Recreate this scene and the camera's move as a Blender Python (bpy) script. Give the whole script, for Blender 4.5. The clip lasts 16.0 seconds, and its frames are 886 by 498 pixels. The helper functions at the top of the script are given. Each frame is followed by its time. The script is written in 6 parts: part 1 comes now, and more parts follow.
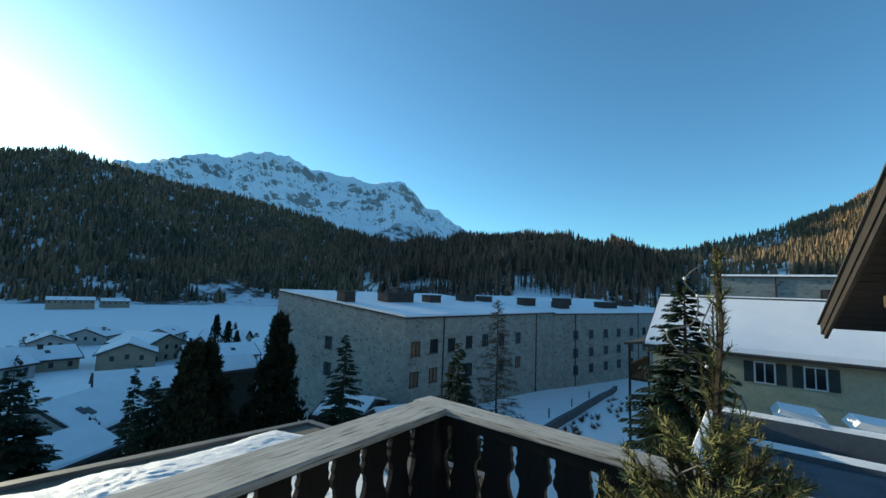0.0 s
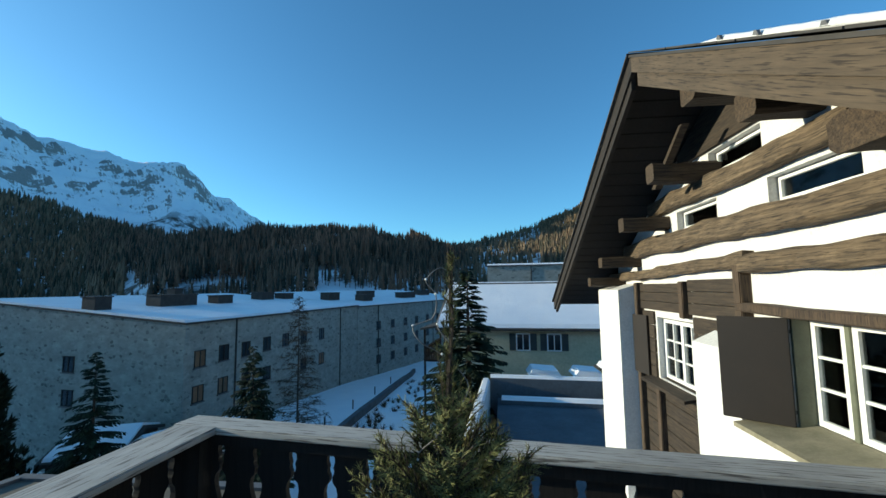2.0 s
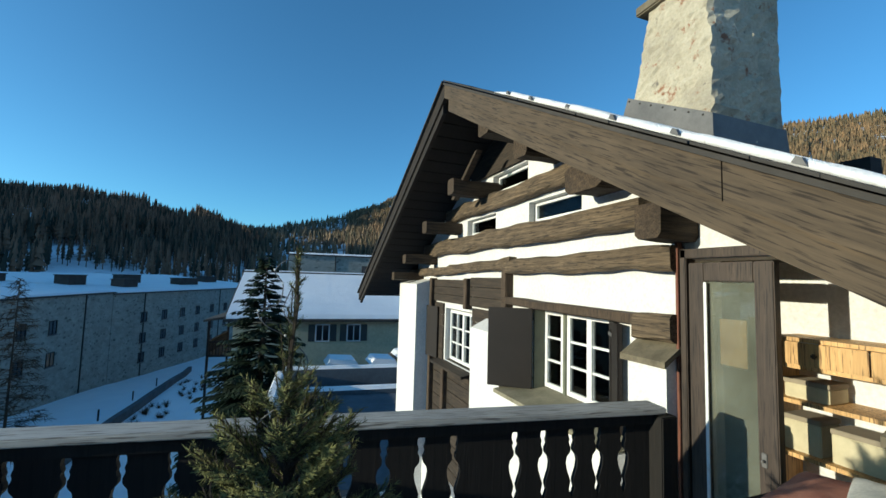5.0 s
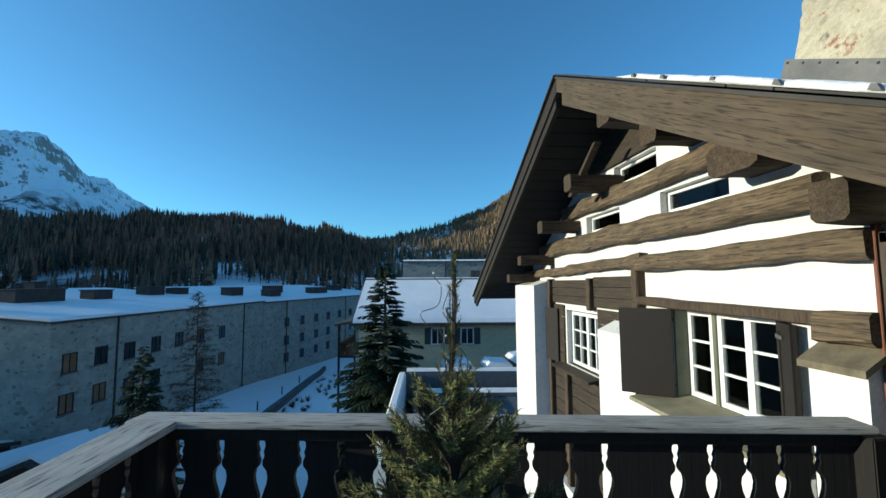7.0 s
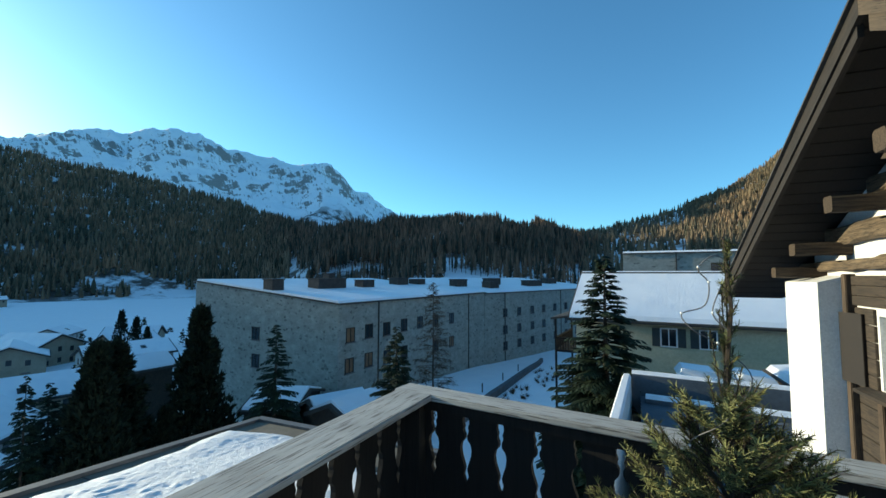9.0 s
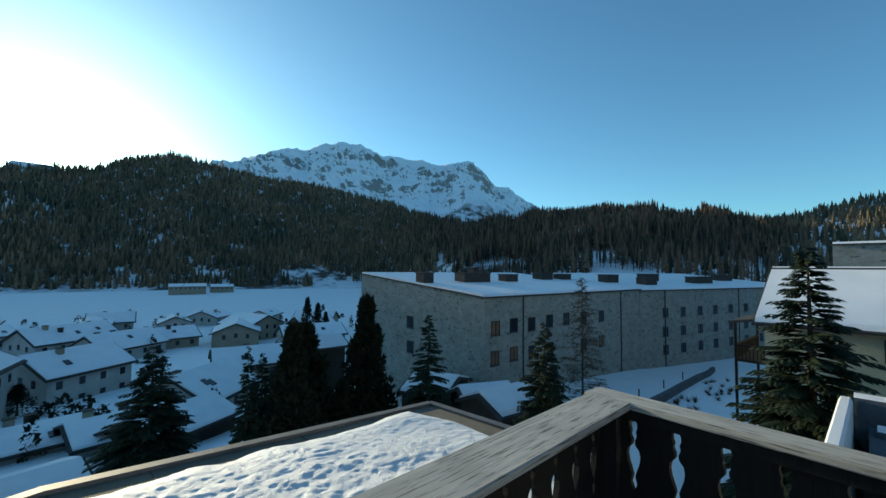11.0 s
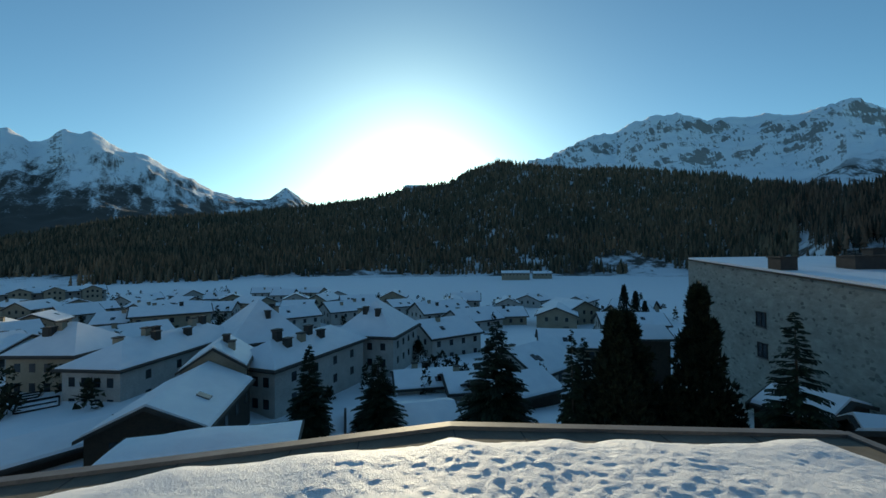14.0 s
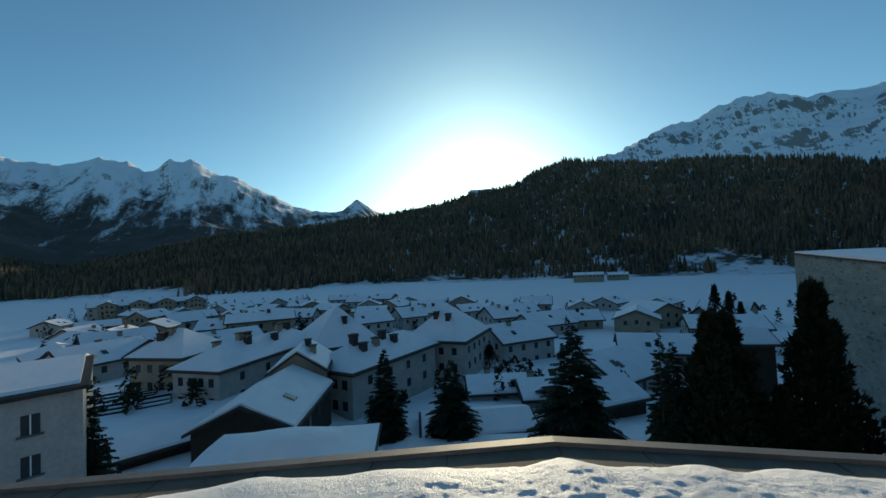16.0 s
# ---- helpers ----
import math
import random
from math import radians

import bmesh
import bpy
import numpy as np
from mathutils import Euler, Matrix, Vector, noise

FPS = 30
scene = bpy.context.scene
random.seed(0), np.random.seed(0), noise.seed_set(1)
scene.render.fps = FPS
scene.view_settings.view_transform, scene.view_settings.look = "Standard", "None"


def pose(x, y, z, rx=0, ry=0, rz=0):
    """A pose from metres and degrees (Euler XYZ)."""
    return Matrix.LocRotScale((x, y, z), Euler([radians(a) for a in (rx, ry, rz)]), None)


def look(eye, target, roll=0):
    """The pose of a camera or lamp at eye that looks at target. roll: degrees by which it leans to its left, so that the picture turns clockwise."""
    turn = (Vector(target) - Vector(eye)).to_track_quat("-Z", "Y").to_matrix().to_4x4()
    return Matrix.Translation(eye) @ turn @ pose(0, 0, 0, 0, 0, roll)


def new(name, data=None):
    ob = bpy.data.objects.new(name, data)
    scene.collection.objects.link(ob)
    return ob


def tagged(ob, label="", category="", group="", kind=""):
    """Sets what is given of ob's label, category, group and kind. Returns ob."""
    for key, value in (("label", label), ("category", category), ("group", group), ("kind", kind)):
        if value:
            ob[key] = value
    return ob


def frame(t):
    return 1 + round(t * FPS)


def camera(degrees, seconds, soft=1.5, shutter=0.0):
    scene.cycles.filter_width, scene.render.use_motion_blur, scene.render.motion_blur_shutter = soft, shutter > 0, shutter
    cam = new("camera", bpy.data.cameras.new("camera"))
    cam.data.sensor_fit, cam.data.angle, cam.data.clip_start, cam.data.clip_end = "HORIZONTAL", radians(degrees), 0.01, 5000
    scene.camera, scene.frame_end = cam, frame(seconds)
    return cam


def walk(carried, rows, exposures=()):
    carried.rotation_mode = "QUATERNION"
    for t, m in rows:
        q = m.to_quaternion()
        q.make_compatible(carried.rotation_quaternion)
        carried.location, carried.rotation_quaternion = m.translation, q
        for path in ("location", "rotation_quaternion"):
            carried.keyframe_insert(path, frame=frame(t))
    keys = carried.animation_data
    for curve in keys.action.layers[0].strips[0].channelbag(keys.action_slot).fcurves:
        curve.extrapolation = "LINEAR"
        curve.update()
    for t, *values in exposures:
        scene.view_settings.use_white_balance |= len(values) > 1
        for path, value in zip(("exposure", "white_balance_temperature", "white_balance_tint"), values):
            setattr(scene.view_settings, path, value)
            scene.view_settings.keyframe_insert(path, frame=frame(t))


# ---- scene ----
cam = camera(94.5, 16.0)

PATH = [
    (0, (0.175, 0.759, 1.652), (-0.906, 2.429, 1.857), 2.2),
    (0.5, (0.235, 0.777, 1.665), (-0.717, 2.525, 1.869), 2.0),
    (1, (0.271, 0.764, 1.674), (-0.379, 2.645, 1.87), 0.5),
    (1.5, (0.277, 0.773, 1.678), (-0.149, 2.718, 1.865), -0.4),
    (2, (0.292, 0.785, 1.682), (0.086, 2.765, 1.868), -0.7),
    (2.5, (0.282, 0.757, 1.69), (0.133, 2.739, 1.909), 2.1),
    (3, (0.18, 0.673, 1.688), (0.396, 2.653, 1.861), 0.6),
    (3.5, (0.164, 0.626, 1.684), (0.558, 2.58, 1.847), 2.9),
    (4, (0.203, 0.58, 1.664), (0.638, 2.526, 1.81), 3.9),
    (4.2, (0.21, 0.565, 1.688), (0.681, 2.503, 1.841), 3.4),
    (5.4, (0.12, 0.53, 1.686), (0.874, 2.349, 1.83), 1.4),
    (6.3, (0.038, 0.514, 1.676), (0.734, 2.384, 1.808), -0.1),
    (6.5, (0.023, 0.535, 1.663), (0.612, 2.443, 1.791), 0.1),
    (7, (0.022, 0.576, 1.675), (0.232, 2.558, 1.836), -0.3),
    (7.5, (0.021, 0.605, 1.681), (-0.005, 2.598, 1.842), -1.0),
    (8, (-0.005, 0.627, 1.683), (-0.331, 2.594, 1.841), -0.7),
    (8.5, (-0.022, 0.635, 1.67), (-0.63, 2.536, 1.798), 0.0),
    (9, (-0.066, 0.607, 1.679), (-0.852, 2.441, 1.808), 0.2),
    (9.2, (-0.1, 0.63, 1.677), (-0.95, 2.436, 1.801), 0.8),
    (10.2, (-0.24, 0.59, 1.674), (-1.37, 2.24, 1.785), 0.6),
    (11.3, (-0.349, 0.539, 1.67), (-1.779, 1.934, 1.766), 0.4),
    (11.5, (-0.355, 0.51, 1.672), (-1.834, 1.853, 1.77), 0.1),
    (12, (-0.4, 0.46, 1.672), (-2.083, 1.536, 1.771), -0.7),
    (12.5, (-0.5, 0.505, 1.642), (-2.292, 1.389, 1.718), -0.7),
    (13, (-0.555, 0.486, 1.619), (-2.437, 1.157, 1.698), -0.7),
    (13.5, (-0.638, 0.485, 1.608), (-2.589, 0.919, 1.681), -0.4),
    (14, (-0.70, 0.454, 1.592), (-2.691, 0.643, 1.63), -0.7),
    (14.5, (-0.828, 0.426, 1.546), (-2.827, 0.474, 1.577), -1.0),
    (15, (-0.952, 0.407, 1.503), (-2.949, 0.487, 1.553), -2.0),
    (15.5, (-1.065, 0.358, 1.476), (-3.064, 0.356, 1.52), -1.5),
    (16, (-1.136, 0.316, 1.47), (-3.13, 0.18, 1.54), -2.5),
]
EXPOSURES = [(0.0, 0.9, 7000, -2), (1.5, 0.84, 6500, -3), (4.0, 0.68, 6100, -3), (6.3, 0.56, 6100, -3), (7.0, 0.7, 6100, -3), (9.0, 1.05, 6700, -4), (11.5, 0.64, 7500, -2), (13.0, 0.4, 7600, 0), (16.0, 0.08, 7600, 0)]
walk(cam, [(t, look(eye, target, roll)) for t, eye, target, roll in PATH], EXPOSURES)

# ---- world, sun ----
SUN_AZ, SUN_EL = 88.3, 10.5
SUN_DIR = Vector((-math.sin(radians(SUN_AZ)) * math.cos(radians(SUN_EL)), math.cos(radians(SUN_AZ)) * math.cos(radians(SUN_EL)), math.sin(radians(SUN_EL))))
world = bpy.data.worlds.new("world")
scene.world = world
world.use_nodes = True
wn, wl = world.node_tree.nodes, world.node_tree.links
wn.clear()
sky = wn.new("ShaderNodeTexSky")
sky.sky_type, sky.sun_disc = "NISHITA", False
sky.sun_elevation, sky.sun_rotation = radians(SUN_EL), radians(-SUN_AZ)
sky.altitude, sky.air_density, sky.dust_density, sky.ozone_density = 1800, 1.0, 2.5, 3.0
bg = wn.new("ShaderNodeBackground")
bg.inputs["Strength"].default_value = 0.14
tint = wn.new("ShaderNodeMix")
tint.data_type, tint.blend_type = "RGBA", "MULTIPLY"
tint.inputs[0].default_value, tint.inputs[7].default_value = 1.0, (0.66, 0.98, 1.08, 1)
wl.new(sky.outputs[0], tint.inputs[6])
wl.new(tint.outputs[2], bg.inputs[0])
wl.new(bg.outputs[0], wn.new("ShaderNodeOutputWorld").inputs[0])
sun = new("sun", bpy.data.lights.new("sun", "SUN"))
sun.data.energy, sun.data.angle, sun.data.color = 3.6, radians(0.5), (1.0, 0.86, 0.68)
sun.matrix_world = look(SUN_DIR * 200, (0, 0, 0))

# ---- materials ----
def shader(name, rough=0.8, metal=0.0):
    m = bpy.data.materials.new(name)
    m.use_nodes = True
    b = m.node_tree.nodes["Principled BSDF"]
    b.inputs["Roughness"].default_value, b.inputs["Metallic"].default_value = rough, metal
    return m, m.node_tree.nodes, m.node_tree.links, b


def coords(n, l, scale=(1, 1, 1), turn=0.0):
    tc, rot, mp = n.new("ShaderNodeTexCoord"), n.new("ShaderNodeMapping"), n.new("ShaderNodeMapping")
    rot.inputs["Rotation"].default_value = turn if isinstance(turn, tuple) else (0, 0, turn)
    mp.inputs["Scale"].default_value = scale
    l.new(tc.outputs["Object"], rot.inputs["Vector"])
    l.new(rot.outputs["Vector"], mp.inputs["Vector"])
    return mp.outputs["Vector"]


def noise_tex(n, l, vec, scale, detail=6, rough=0.6, distort=0.0):
    t = n.new("ShaderNodeTexNoise")
    t.inputs["Scale"].default_value, t.inputs["Detail"].default_value = scale, detail
    t.inputs["Roughness"].default_value, t.inputs["Distortion"].default_value = rough, distort
    l.new(vec, t.inputs["Vector"])
    return t.outputs["Fac"]


def ramp(n, l, fac, stops):
    r = n.new("ShaderNodeValToRGB")
    e = r.color_ramp.elements
    while len(e) < len(stops):
        e.new(0.5)
    for k, (p, c) in zip(e, stops):
        k.position, k.color = p, (*c, 1)
    l.new(fac, r.inputs["Fac"])
    return r.outputs["Color"]


def mixed(n, l, a, b, fac, mode="MIX"):
    m = n.new("ShaderNodeMix")
    m.data_type, m.blend_type = "RGBA", mode
    for sock, val in ((m.inputs[0], fac), (m.inputs[6], a), (m.inputs[7], b)):
        if isinstance(val, (int, float)):
            sock.default_value = val
        elif isinstance(val, tuple):
            sock.default_value = (*val, 1)
        else:
            l.new(val, sock)
    return m.outputs[2]


def bumped(n, l, b, height, strength=0.3, dist=0.02):
    u = n.new("ShaderNodeBump")
    u.inputs["Strength"].default_value, u.inputs["Distance"].default_value = strength, dist
    l.new(height, u.inputs["Height"])
    l.new(u.outputs[0], b.inputs["Normal"])


def island_tint(n, l, colour, lo=0.7, hi=1.25, per_object=False):
    src = n.new("ShaderNodeObjectInfo").outputs["Random"] if per_object else n.new("ShaderNodeNewGeometry").outputs["Random Per Island"]
    r = ramp(n, l, src, [(0, (lo, lo, lo)), (1, (hi, hi, hi))])
    return mixed(n, l, colour, r, 1.0, "MULTIPLY")


def plain(name, c0, c1, scale=8, rough=0.8, bump=0.25, dist=0.01, metal=0.0, stretch=(1, 1, 1), fine=9.0, tint=False, turn=0.0):
    """Two scales of mottling between two colours, with relief."""
    m, n, l, b = shader(name, rough, metal)
    v = coords(n, l, stretch, turn)
    big, small = noise_tex(n, l, v, scale, 5), noise_tex(n, l, v, scale * fine, 8, 0.7)
    col = mixed(n, l, ramp(n, l, big, [(0.3, c0), (0.7, c1)]), ramp(n, l, small, [(0.3, (0.75, 0.75, 0.75)), (0.75, (1.15, 1.15, 1.15))]), 0.8, "MULTIPLY")
    if tint:
        col = island_tint(n, l, col)
    l.new(col, b.inputs["Base Color"])
    bumped(n, l, b, small, bump, dist)
    return m


def timber(name, dark, light, axis, rough=0.85, bump=0.6, dist=0.006, turn=0.0, tint=True):
    """Weathered wood with long grain, checks and knots along one axis."""
    m, n, l, b = shader(name, rough)
    s = [40.0, 40.0, 40.0]
    s["xyz".index(axis)] = 2.2
    v = coords(n, l, tuple(s), turn)
    v2 = coords(n, l, (1, 1, 1), turn)
    grain = noise_tex(n, l, v, 1.0, 8, 0.65, 0.6)
    cracks = noise_tex(n, l, v, 2.6, 4, 0.5)
    stain = noise_tex(n, l, v2, 2.3, 5)
    col = ramp(n, l, grain, [(0.28, dark), (0.5, tuple((d + g) / 2 for d, g in zip(dark, light))), (0.72, light)])
    col = mixed(n, l, col, ramp(n, l, cracks, [(0.36, (0.20, 0.18, 0.17)), (0.45, (1, 1, 1))]), 0.85, "MULTIPLY")
    col = mixed(n, l, col, ramp(n, l, stain, [(0.3, (0.6, 0.58, 0.56)), (0.7, (1.2, 1.18, 1.15))]), 0.7, "MULTIPLY")
    if tint:
        col = island_tint(n, l, col, 0.8, 1.2)
    l.new(col, b.inputs["Base Color"])
    bumped(n, l, b, grain, bump, dist)
    return m


def snow_shader(name, scale=3.0, dist=0.05):
    m, n, l, b = shader(name, 0.55)
    v = coords(n, l)
    big, small = noise_tex(n, l, v, scale, 6, 0.6), noise_tex(n, l, v, scale * 22, 5, 0.7)
    l.new(ramp(n, l, big, [(0.25, (0.80, 0.82, 0.85)), (0.7, (0.90, 0.91, 0.92))]), b.inputs["Base Color"])
    add = n.new("ShaderNodeMath")
    add.operation = "MULTIPLY_ADD"
    l.new(small, add.inputs[0])
    add.inputs[1].default_value = 0.42
    l.new(big, add.inputs[2])
    bumped(n, l, b, add.outputs[0], 0.7, dist)
    return m


SNOW = snow_shader("snow", 3.0, 0.05)
SNOW_ROOF = snow_shader("roof snow", 0.5, 0.10)
PLASTER = plain("white lime plaster", (0.68, 0.67, 0.64), (0.78, 0.77, 0.74), 2.2, 0.9, 0.35, 0.006, fine=16)
CREAM = plain("cream render", (0.52, 0.46, 0.30), (0.60, 0.53, 0.36), 0.6, 0.9, 0.2, 0.01)
HOUSEWHITE = plain("pale house render", (0.36, 0.35, 0.32), (0.48, 0.465, 0.43), 0.5, 0.9, 0.2, 0.01)
HOUSETAN = plain("tan house render", (0.26, 0.22, 0.155), (0.36, 0.305, 0.225), 0.5, 0.9, 0.2, 0.01)
BEAM = timber("weathered log", (0.017, 0.012, 0.008), (0.215, 0.155, 0.092), "y", bump=0.9, dist=0.012)
BEAMX = timber("weathered purlin", (0.016, 0.011, 0.007), (0.105, 0.072, 0.043), "x", bump=0.8, dist=0.01)
BOARD = timber("dark weathered boards", (0.012, 0.009, 0.006), (0.066, 0.047, 0.030), "y")
POSTW = timber("dark upright timber", (0.026, 0.018, 0.012), (0.11, 0.074, 0.045), "z")
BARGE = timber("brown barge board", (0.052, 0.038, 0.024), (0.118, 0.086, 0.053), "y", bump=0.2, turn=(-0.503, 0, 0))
# Far barge boards: shade is put into a tone darker than the near boards.
BARGE_FAR = timber("brown far barge board in shade tone", (0.010, 0.008, 0.006), (0.035, 0.026, 0.019), "y", bump=0.3, turn=(0.46, 0, 0))
# Shade under the eaves is put into this near-black wood tone.
SOFFIT = timber("soffit boards in shade tone", (0.004, 0.003, 0.0025), (0.014, 0.010, 0.007), "y", bump=0.4)
SHUTTER = plain("dark brown shutter paint", (0.008, 0.005, 0.0035), (0.0135, 0.0085, 0.006), 3, 0.65, 0.15, 0.003)
CAPX = timber("frosted grey handrail", (0.37, 0.355, 0.32), (0.50, 0.485, 0.45), "x", rough=0.85, bump=0.5, dist=0.004, tint=False)
CAPY = CAPX
RAILW = timber("near-black railing wood", (0.003, 0.0024, 0.002), (0.013, 0.010, 0.008), "z", bump=0.4)
PINE = timber("honey pine", (0.42, 0.24, 0.09), (0.68, 0.44, 0.19), "z", rough=0.6)
FLASH = plain("weathered roof flashing", (0.085, 0.075, 0.058), (0.17, 0.15, 0.115), 2.5, 0.85, 0.3, 0.004, fine=12)
LEAD = plain("grey lead flashing", (0.10, 0.10, 0.10), (0.17, 0.165, 0.16), 2, 0.6, 0.2, 0.004, metal=0.2)
WHITEPAINT = plain("white window paint", (0.74, 0.74, 0.72), (0.82, 0.82, 0.80), 4, 0.5, 0.1, 0.002)
# Gloom of the rooms behind the windows, put into a near-black colour.
DARK = plain("unlit interior tone", (0.012, 0.011, 0.01), (0.02, 0.018, 0.016), 2, 0.9, 0.1, 0.01)
BLUEGREY = plain("blue grey flat roof and shaded parapet", (0.06, 0.075, 0.09), (0.10, 0.12, 0.14), 0.8, 0.8, 0.2, 0.01)
ROOFDARK = plain("dark roof edge", (0.03, 0.027, 0.024), (0.06, 0.053, 0.045), 1.5, 0.8, 0.2, 0.01)
REVEAL = plain("grey-green window paint", (0.10, 0.11, 0.075), (0.15, 0.16, 0.11), 6, 0.6, 0.2, 0.003)
SILLW = plain("weathered green-brown sill", (0.17, 0.155, 0.10), (0.28, 0.25, 0.17), 5, 0.85, 0.4, 0.004)
FAWN = plain("olive stone slab", (0.10, 0.085, 0.055), (0.21, 0.175, 0.115), 7, 0.9, 0.3, 0.01)
BARK = plain("bark", (0.035, 0.025, 0.018), (0.09, 0.065, 0.045), 8, 0.95, 0.6, 0.02, stretch=(1, 1, 0.2))
ASPHALT = plain("grey path", (0.07, 0.075, 0.08), (0.14, 0.145, 0.15), 0.8, 0.9, 0.2, 0.01)


def needle(name, c0, c1, rough=0.7):
    m, n, l, b = shader(name, rough)
    v = coords(n, l)
    col = ramp(n, l, noise_tex(n, l, v, 1.7, 4), [(0.3, c0), (0.7, c1)])
    l.new(island_tint(n, l, col, 0.55, 1.5), b.inputs["Base Color"])
    b.inputs["Specular IOR Level"].default_value = 0.15
    return m


NEEDLE = needle("spruce needles", (0.007, 0.014, 0.009), (0.022, 0.034, 0.017))
PINEN = needle("stone pine needles", (0.010, 0.016, 0.009), (0.030, 0.036, 0.019))
LARCH = needle("bare larch twigs", (0.045, 0.032, 0.02), (0.11, 0.075, 0.045))
POTTED = needle("potted spruce needles", (0.075, 0.095, 0.034), (0.215, 0.205, 0.08))


def forest_shader(name, stops):
    m, n, l, b = shader(name, 0.9)
    g = n.new("ShaderNodeNewGeometry").outputs["Random Per Island"]
    col = ramp(n, l, g, stops)
    v = coords(n, l)
    sx = n.new("ShaderNodeSeparateXYZ")
    l.new(v, sx.inputs[0])
    grove = n.new("ShaderNodeMath")
    grove.operation = "DIVIDE"
    l.new(sx.outputs["X"], grove.inputs[0])
    grove.inputs[1].default_value = 400.0
    brown = ramp(n, l, g, [(0.0, (0.10, 0.075, 0.045)), (1.0, (0.26, 0.17, 0.09))])
    col = mixed(n, l, col, brown, ramp(n, l, grove.outputs[0], [(0.05, (0, 0, 0)), (0.45, (0.85, 0.85, 0.85))]))
    l.new(mixed(n, l, col, ramp(n, l, noise_tex(n, l, v, 0.008, 4), [(0.35, (0.6, 0.7, 0.65)), (0.65, (1.25, 1.1, 0.95))]), 1.0, "MULTIPLY"), b.inputs["Base Color"])
    return m


# Far wood tones are raised: sun glare over them is put into the colour.
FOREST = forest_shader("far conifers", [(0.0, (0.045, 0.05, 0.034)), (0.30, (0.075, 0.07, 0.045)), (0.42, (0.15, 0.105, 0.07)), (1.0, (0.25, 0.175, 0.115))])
LARCHWOOD = forest_shader("bare larches and spruces", [(0.0, (0.028, 0.034, 0.028)), (0.30, (0.05, 0.05, 0.036)), (0.38, (0.12, 0.078, 0.055)), (1.0, (0.23, 0.145, 0.10))])


def ground_shader():
    """Snow cover that breaks into rock where the slope is steep, and into brown litter on the wooded hills."""
    m, n, l, b = shader("snowy ground and rock", 0.8)
    v = coords(n, l)
    geo = n.new("ShaderNodeNewGeometry")
    sep, sepp = n.new("ShaderNodeSeparateXYZ"), n.new("ShaderNodeVectorMath")
    l.new(geo.outputs["True Normal"], sep.inputs[0])
    sepp.operation = "LENGTH"
    l.new(geo.outputs["Position"], sepp.inputs[0])
    big, mid, fine = noise_tex(n, l, v, 0.004, 8, 0.65), noise_tex(n, l, v, 0.02, 8, 0.7), noise_tex(n, l, v, 0.35, 6, 0.6)
    def math_node(op, a, c):
        k = n.new("ShaderNodeMath")
        k.operation = op
        for s, val in zip(k.inputs, (a, c)):
            if isinstance(val, (int, float)):
                s.default_value = val
            else:
                l.new(val, s)
        return k.outputs[0]
    steep = math_node("SUBTRACT", 1.0, sep.outputs["Z"])
    crag = noise_tex(n, l, v, 0.13, 6, 0.75)
    bands = n.new("ShaderNodeMapping")
    bands.inputs["Scale"].default_value = (0.011, 0.011, 0.05)
    l.new(geo.outputs["Position"], bands.inputs["Vector"])
    strata = noise_tex(n, l, bands.outputs["Vector"], 1.0, 8, 0.72)
    jag = math_node("ADD", math_node("MULTIPLY", strata, 0.62), math_node("MULTIPLY", crag, 0.34))
    rockf = ramp(n, l, math_node("ADD", steep, jag), [(0.83, (0, 0, 0)), (0.90, (1, 1, 1))])
    # rock tone is lightened, distance haze put into its colour
    rock = ramp(n, l, fine, [(0.3, (0.20, 0.19, 0.18)), (0.7, (0.34, 0.32, 0.30))])
    snow = ramp(n, l, fine, [(0.2, (0.82, 0.84, 0.87)), (0.7, (0.90, 0.91, 0.92))])
    litter = ramp(n, l, mid, [(0.46, (0.06, 0.05, 0.038)), (0.54, (0.75, 0.77, 0.80))])
    sxy = n.new("ShaderNodeSeparateXYZ")
    l.new(geo.outputs["Position"], sxy.inputs[0])
    head = ramp(n, l, math_node("ADD", math_node("DIVIDE", sxy.outputs["X"], sxy.outputs["Y"]), 0.5), [(0.0, (0, 0, 0)), (0.02, (1, 1, 1)), (0.605, (1, 1, 1)), (0.635, (0, 0, 0))])
    open_snow = ramp(n, l, mid, [(0.36, (0.12, 0.10, 0.08)), (0.46, (0.78, 0.80, 0.83))])
    near = ramp(n, l, math_node("DIVIDE", sepp.outputs["Value"], 4000.0), [(0.21, (1, 1, 1)), (0.225, (0, 0, 0))])
    wood = mixed(n, l, litter, open_snow, mixed(n, l, head, near, 1.0, "MULTIPLY"))
    far = ramp(n, l, math_node("DIVIDE", sepp.outputs["Value"], 4000.0), [(0.29, (0, 0, 0)), (0.33, (1, 1, 1))])
    isw = ramp(n, l, math_node("DIVIDE", sepp.outputs["Value"], 4000.0), [(0.032, (0, 0, 0)), (0.045, (1, 1, 1))])
    hill = ramp(n, l, math_node("MULTIPLY", steep, isw), [(0.006, (0, 0, 0)), (0.012, (1, 1, 1))])
    col = mixed(n, l, snow, wood, hill)
    sepz = n.new("ShaderNodeSeparateXYZ")
    l.new(geo.outputs["Position"], sepz.inputs[0])
    vs = n.new("ShaderNodeCombineXYZ")
    l.new(math_node("SUBTRACT", math_node("MULTIPLY", sepz.outputs["X"], 0.0075), math_node("MULTIPLY", sepz.outputs["Y"], 0.013)), vs.inputs[0])
    l.new(math_node("MULTIPLY", math_node("ADD", sepz.outputs["X"], math_node("MULTIPLY", sepz.outputs["Y"], 0.577)), 0.0028), vs.inputs[1])
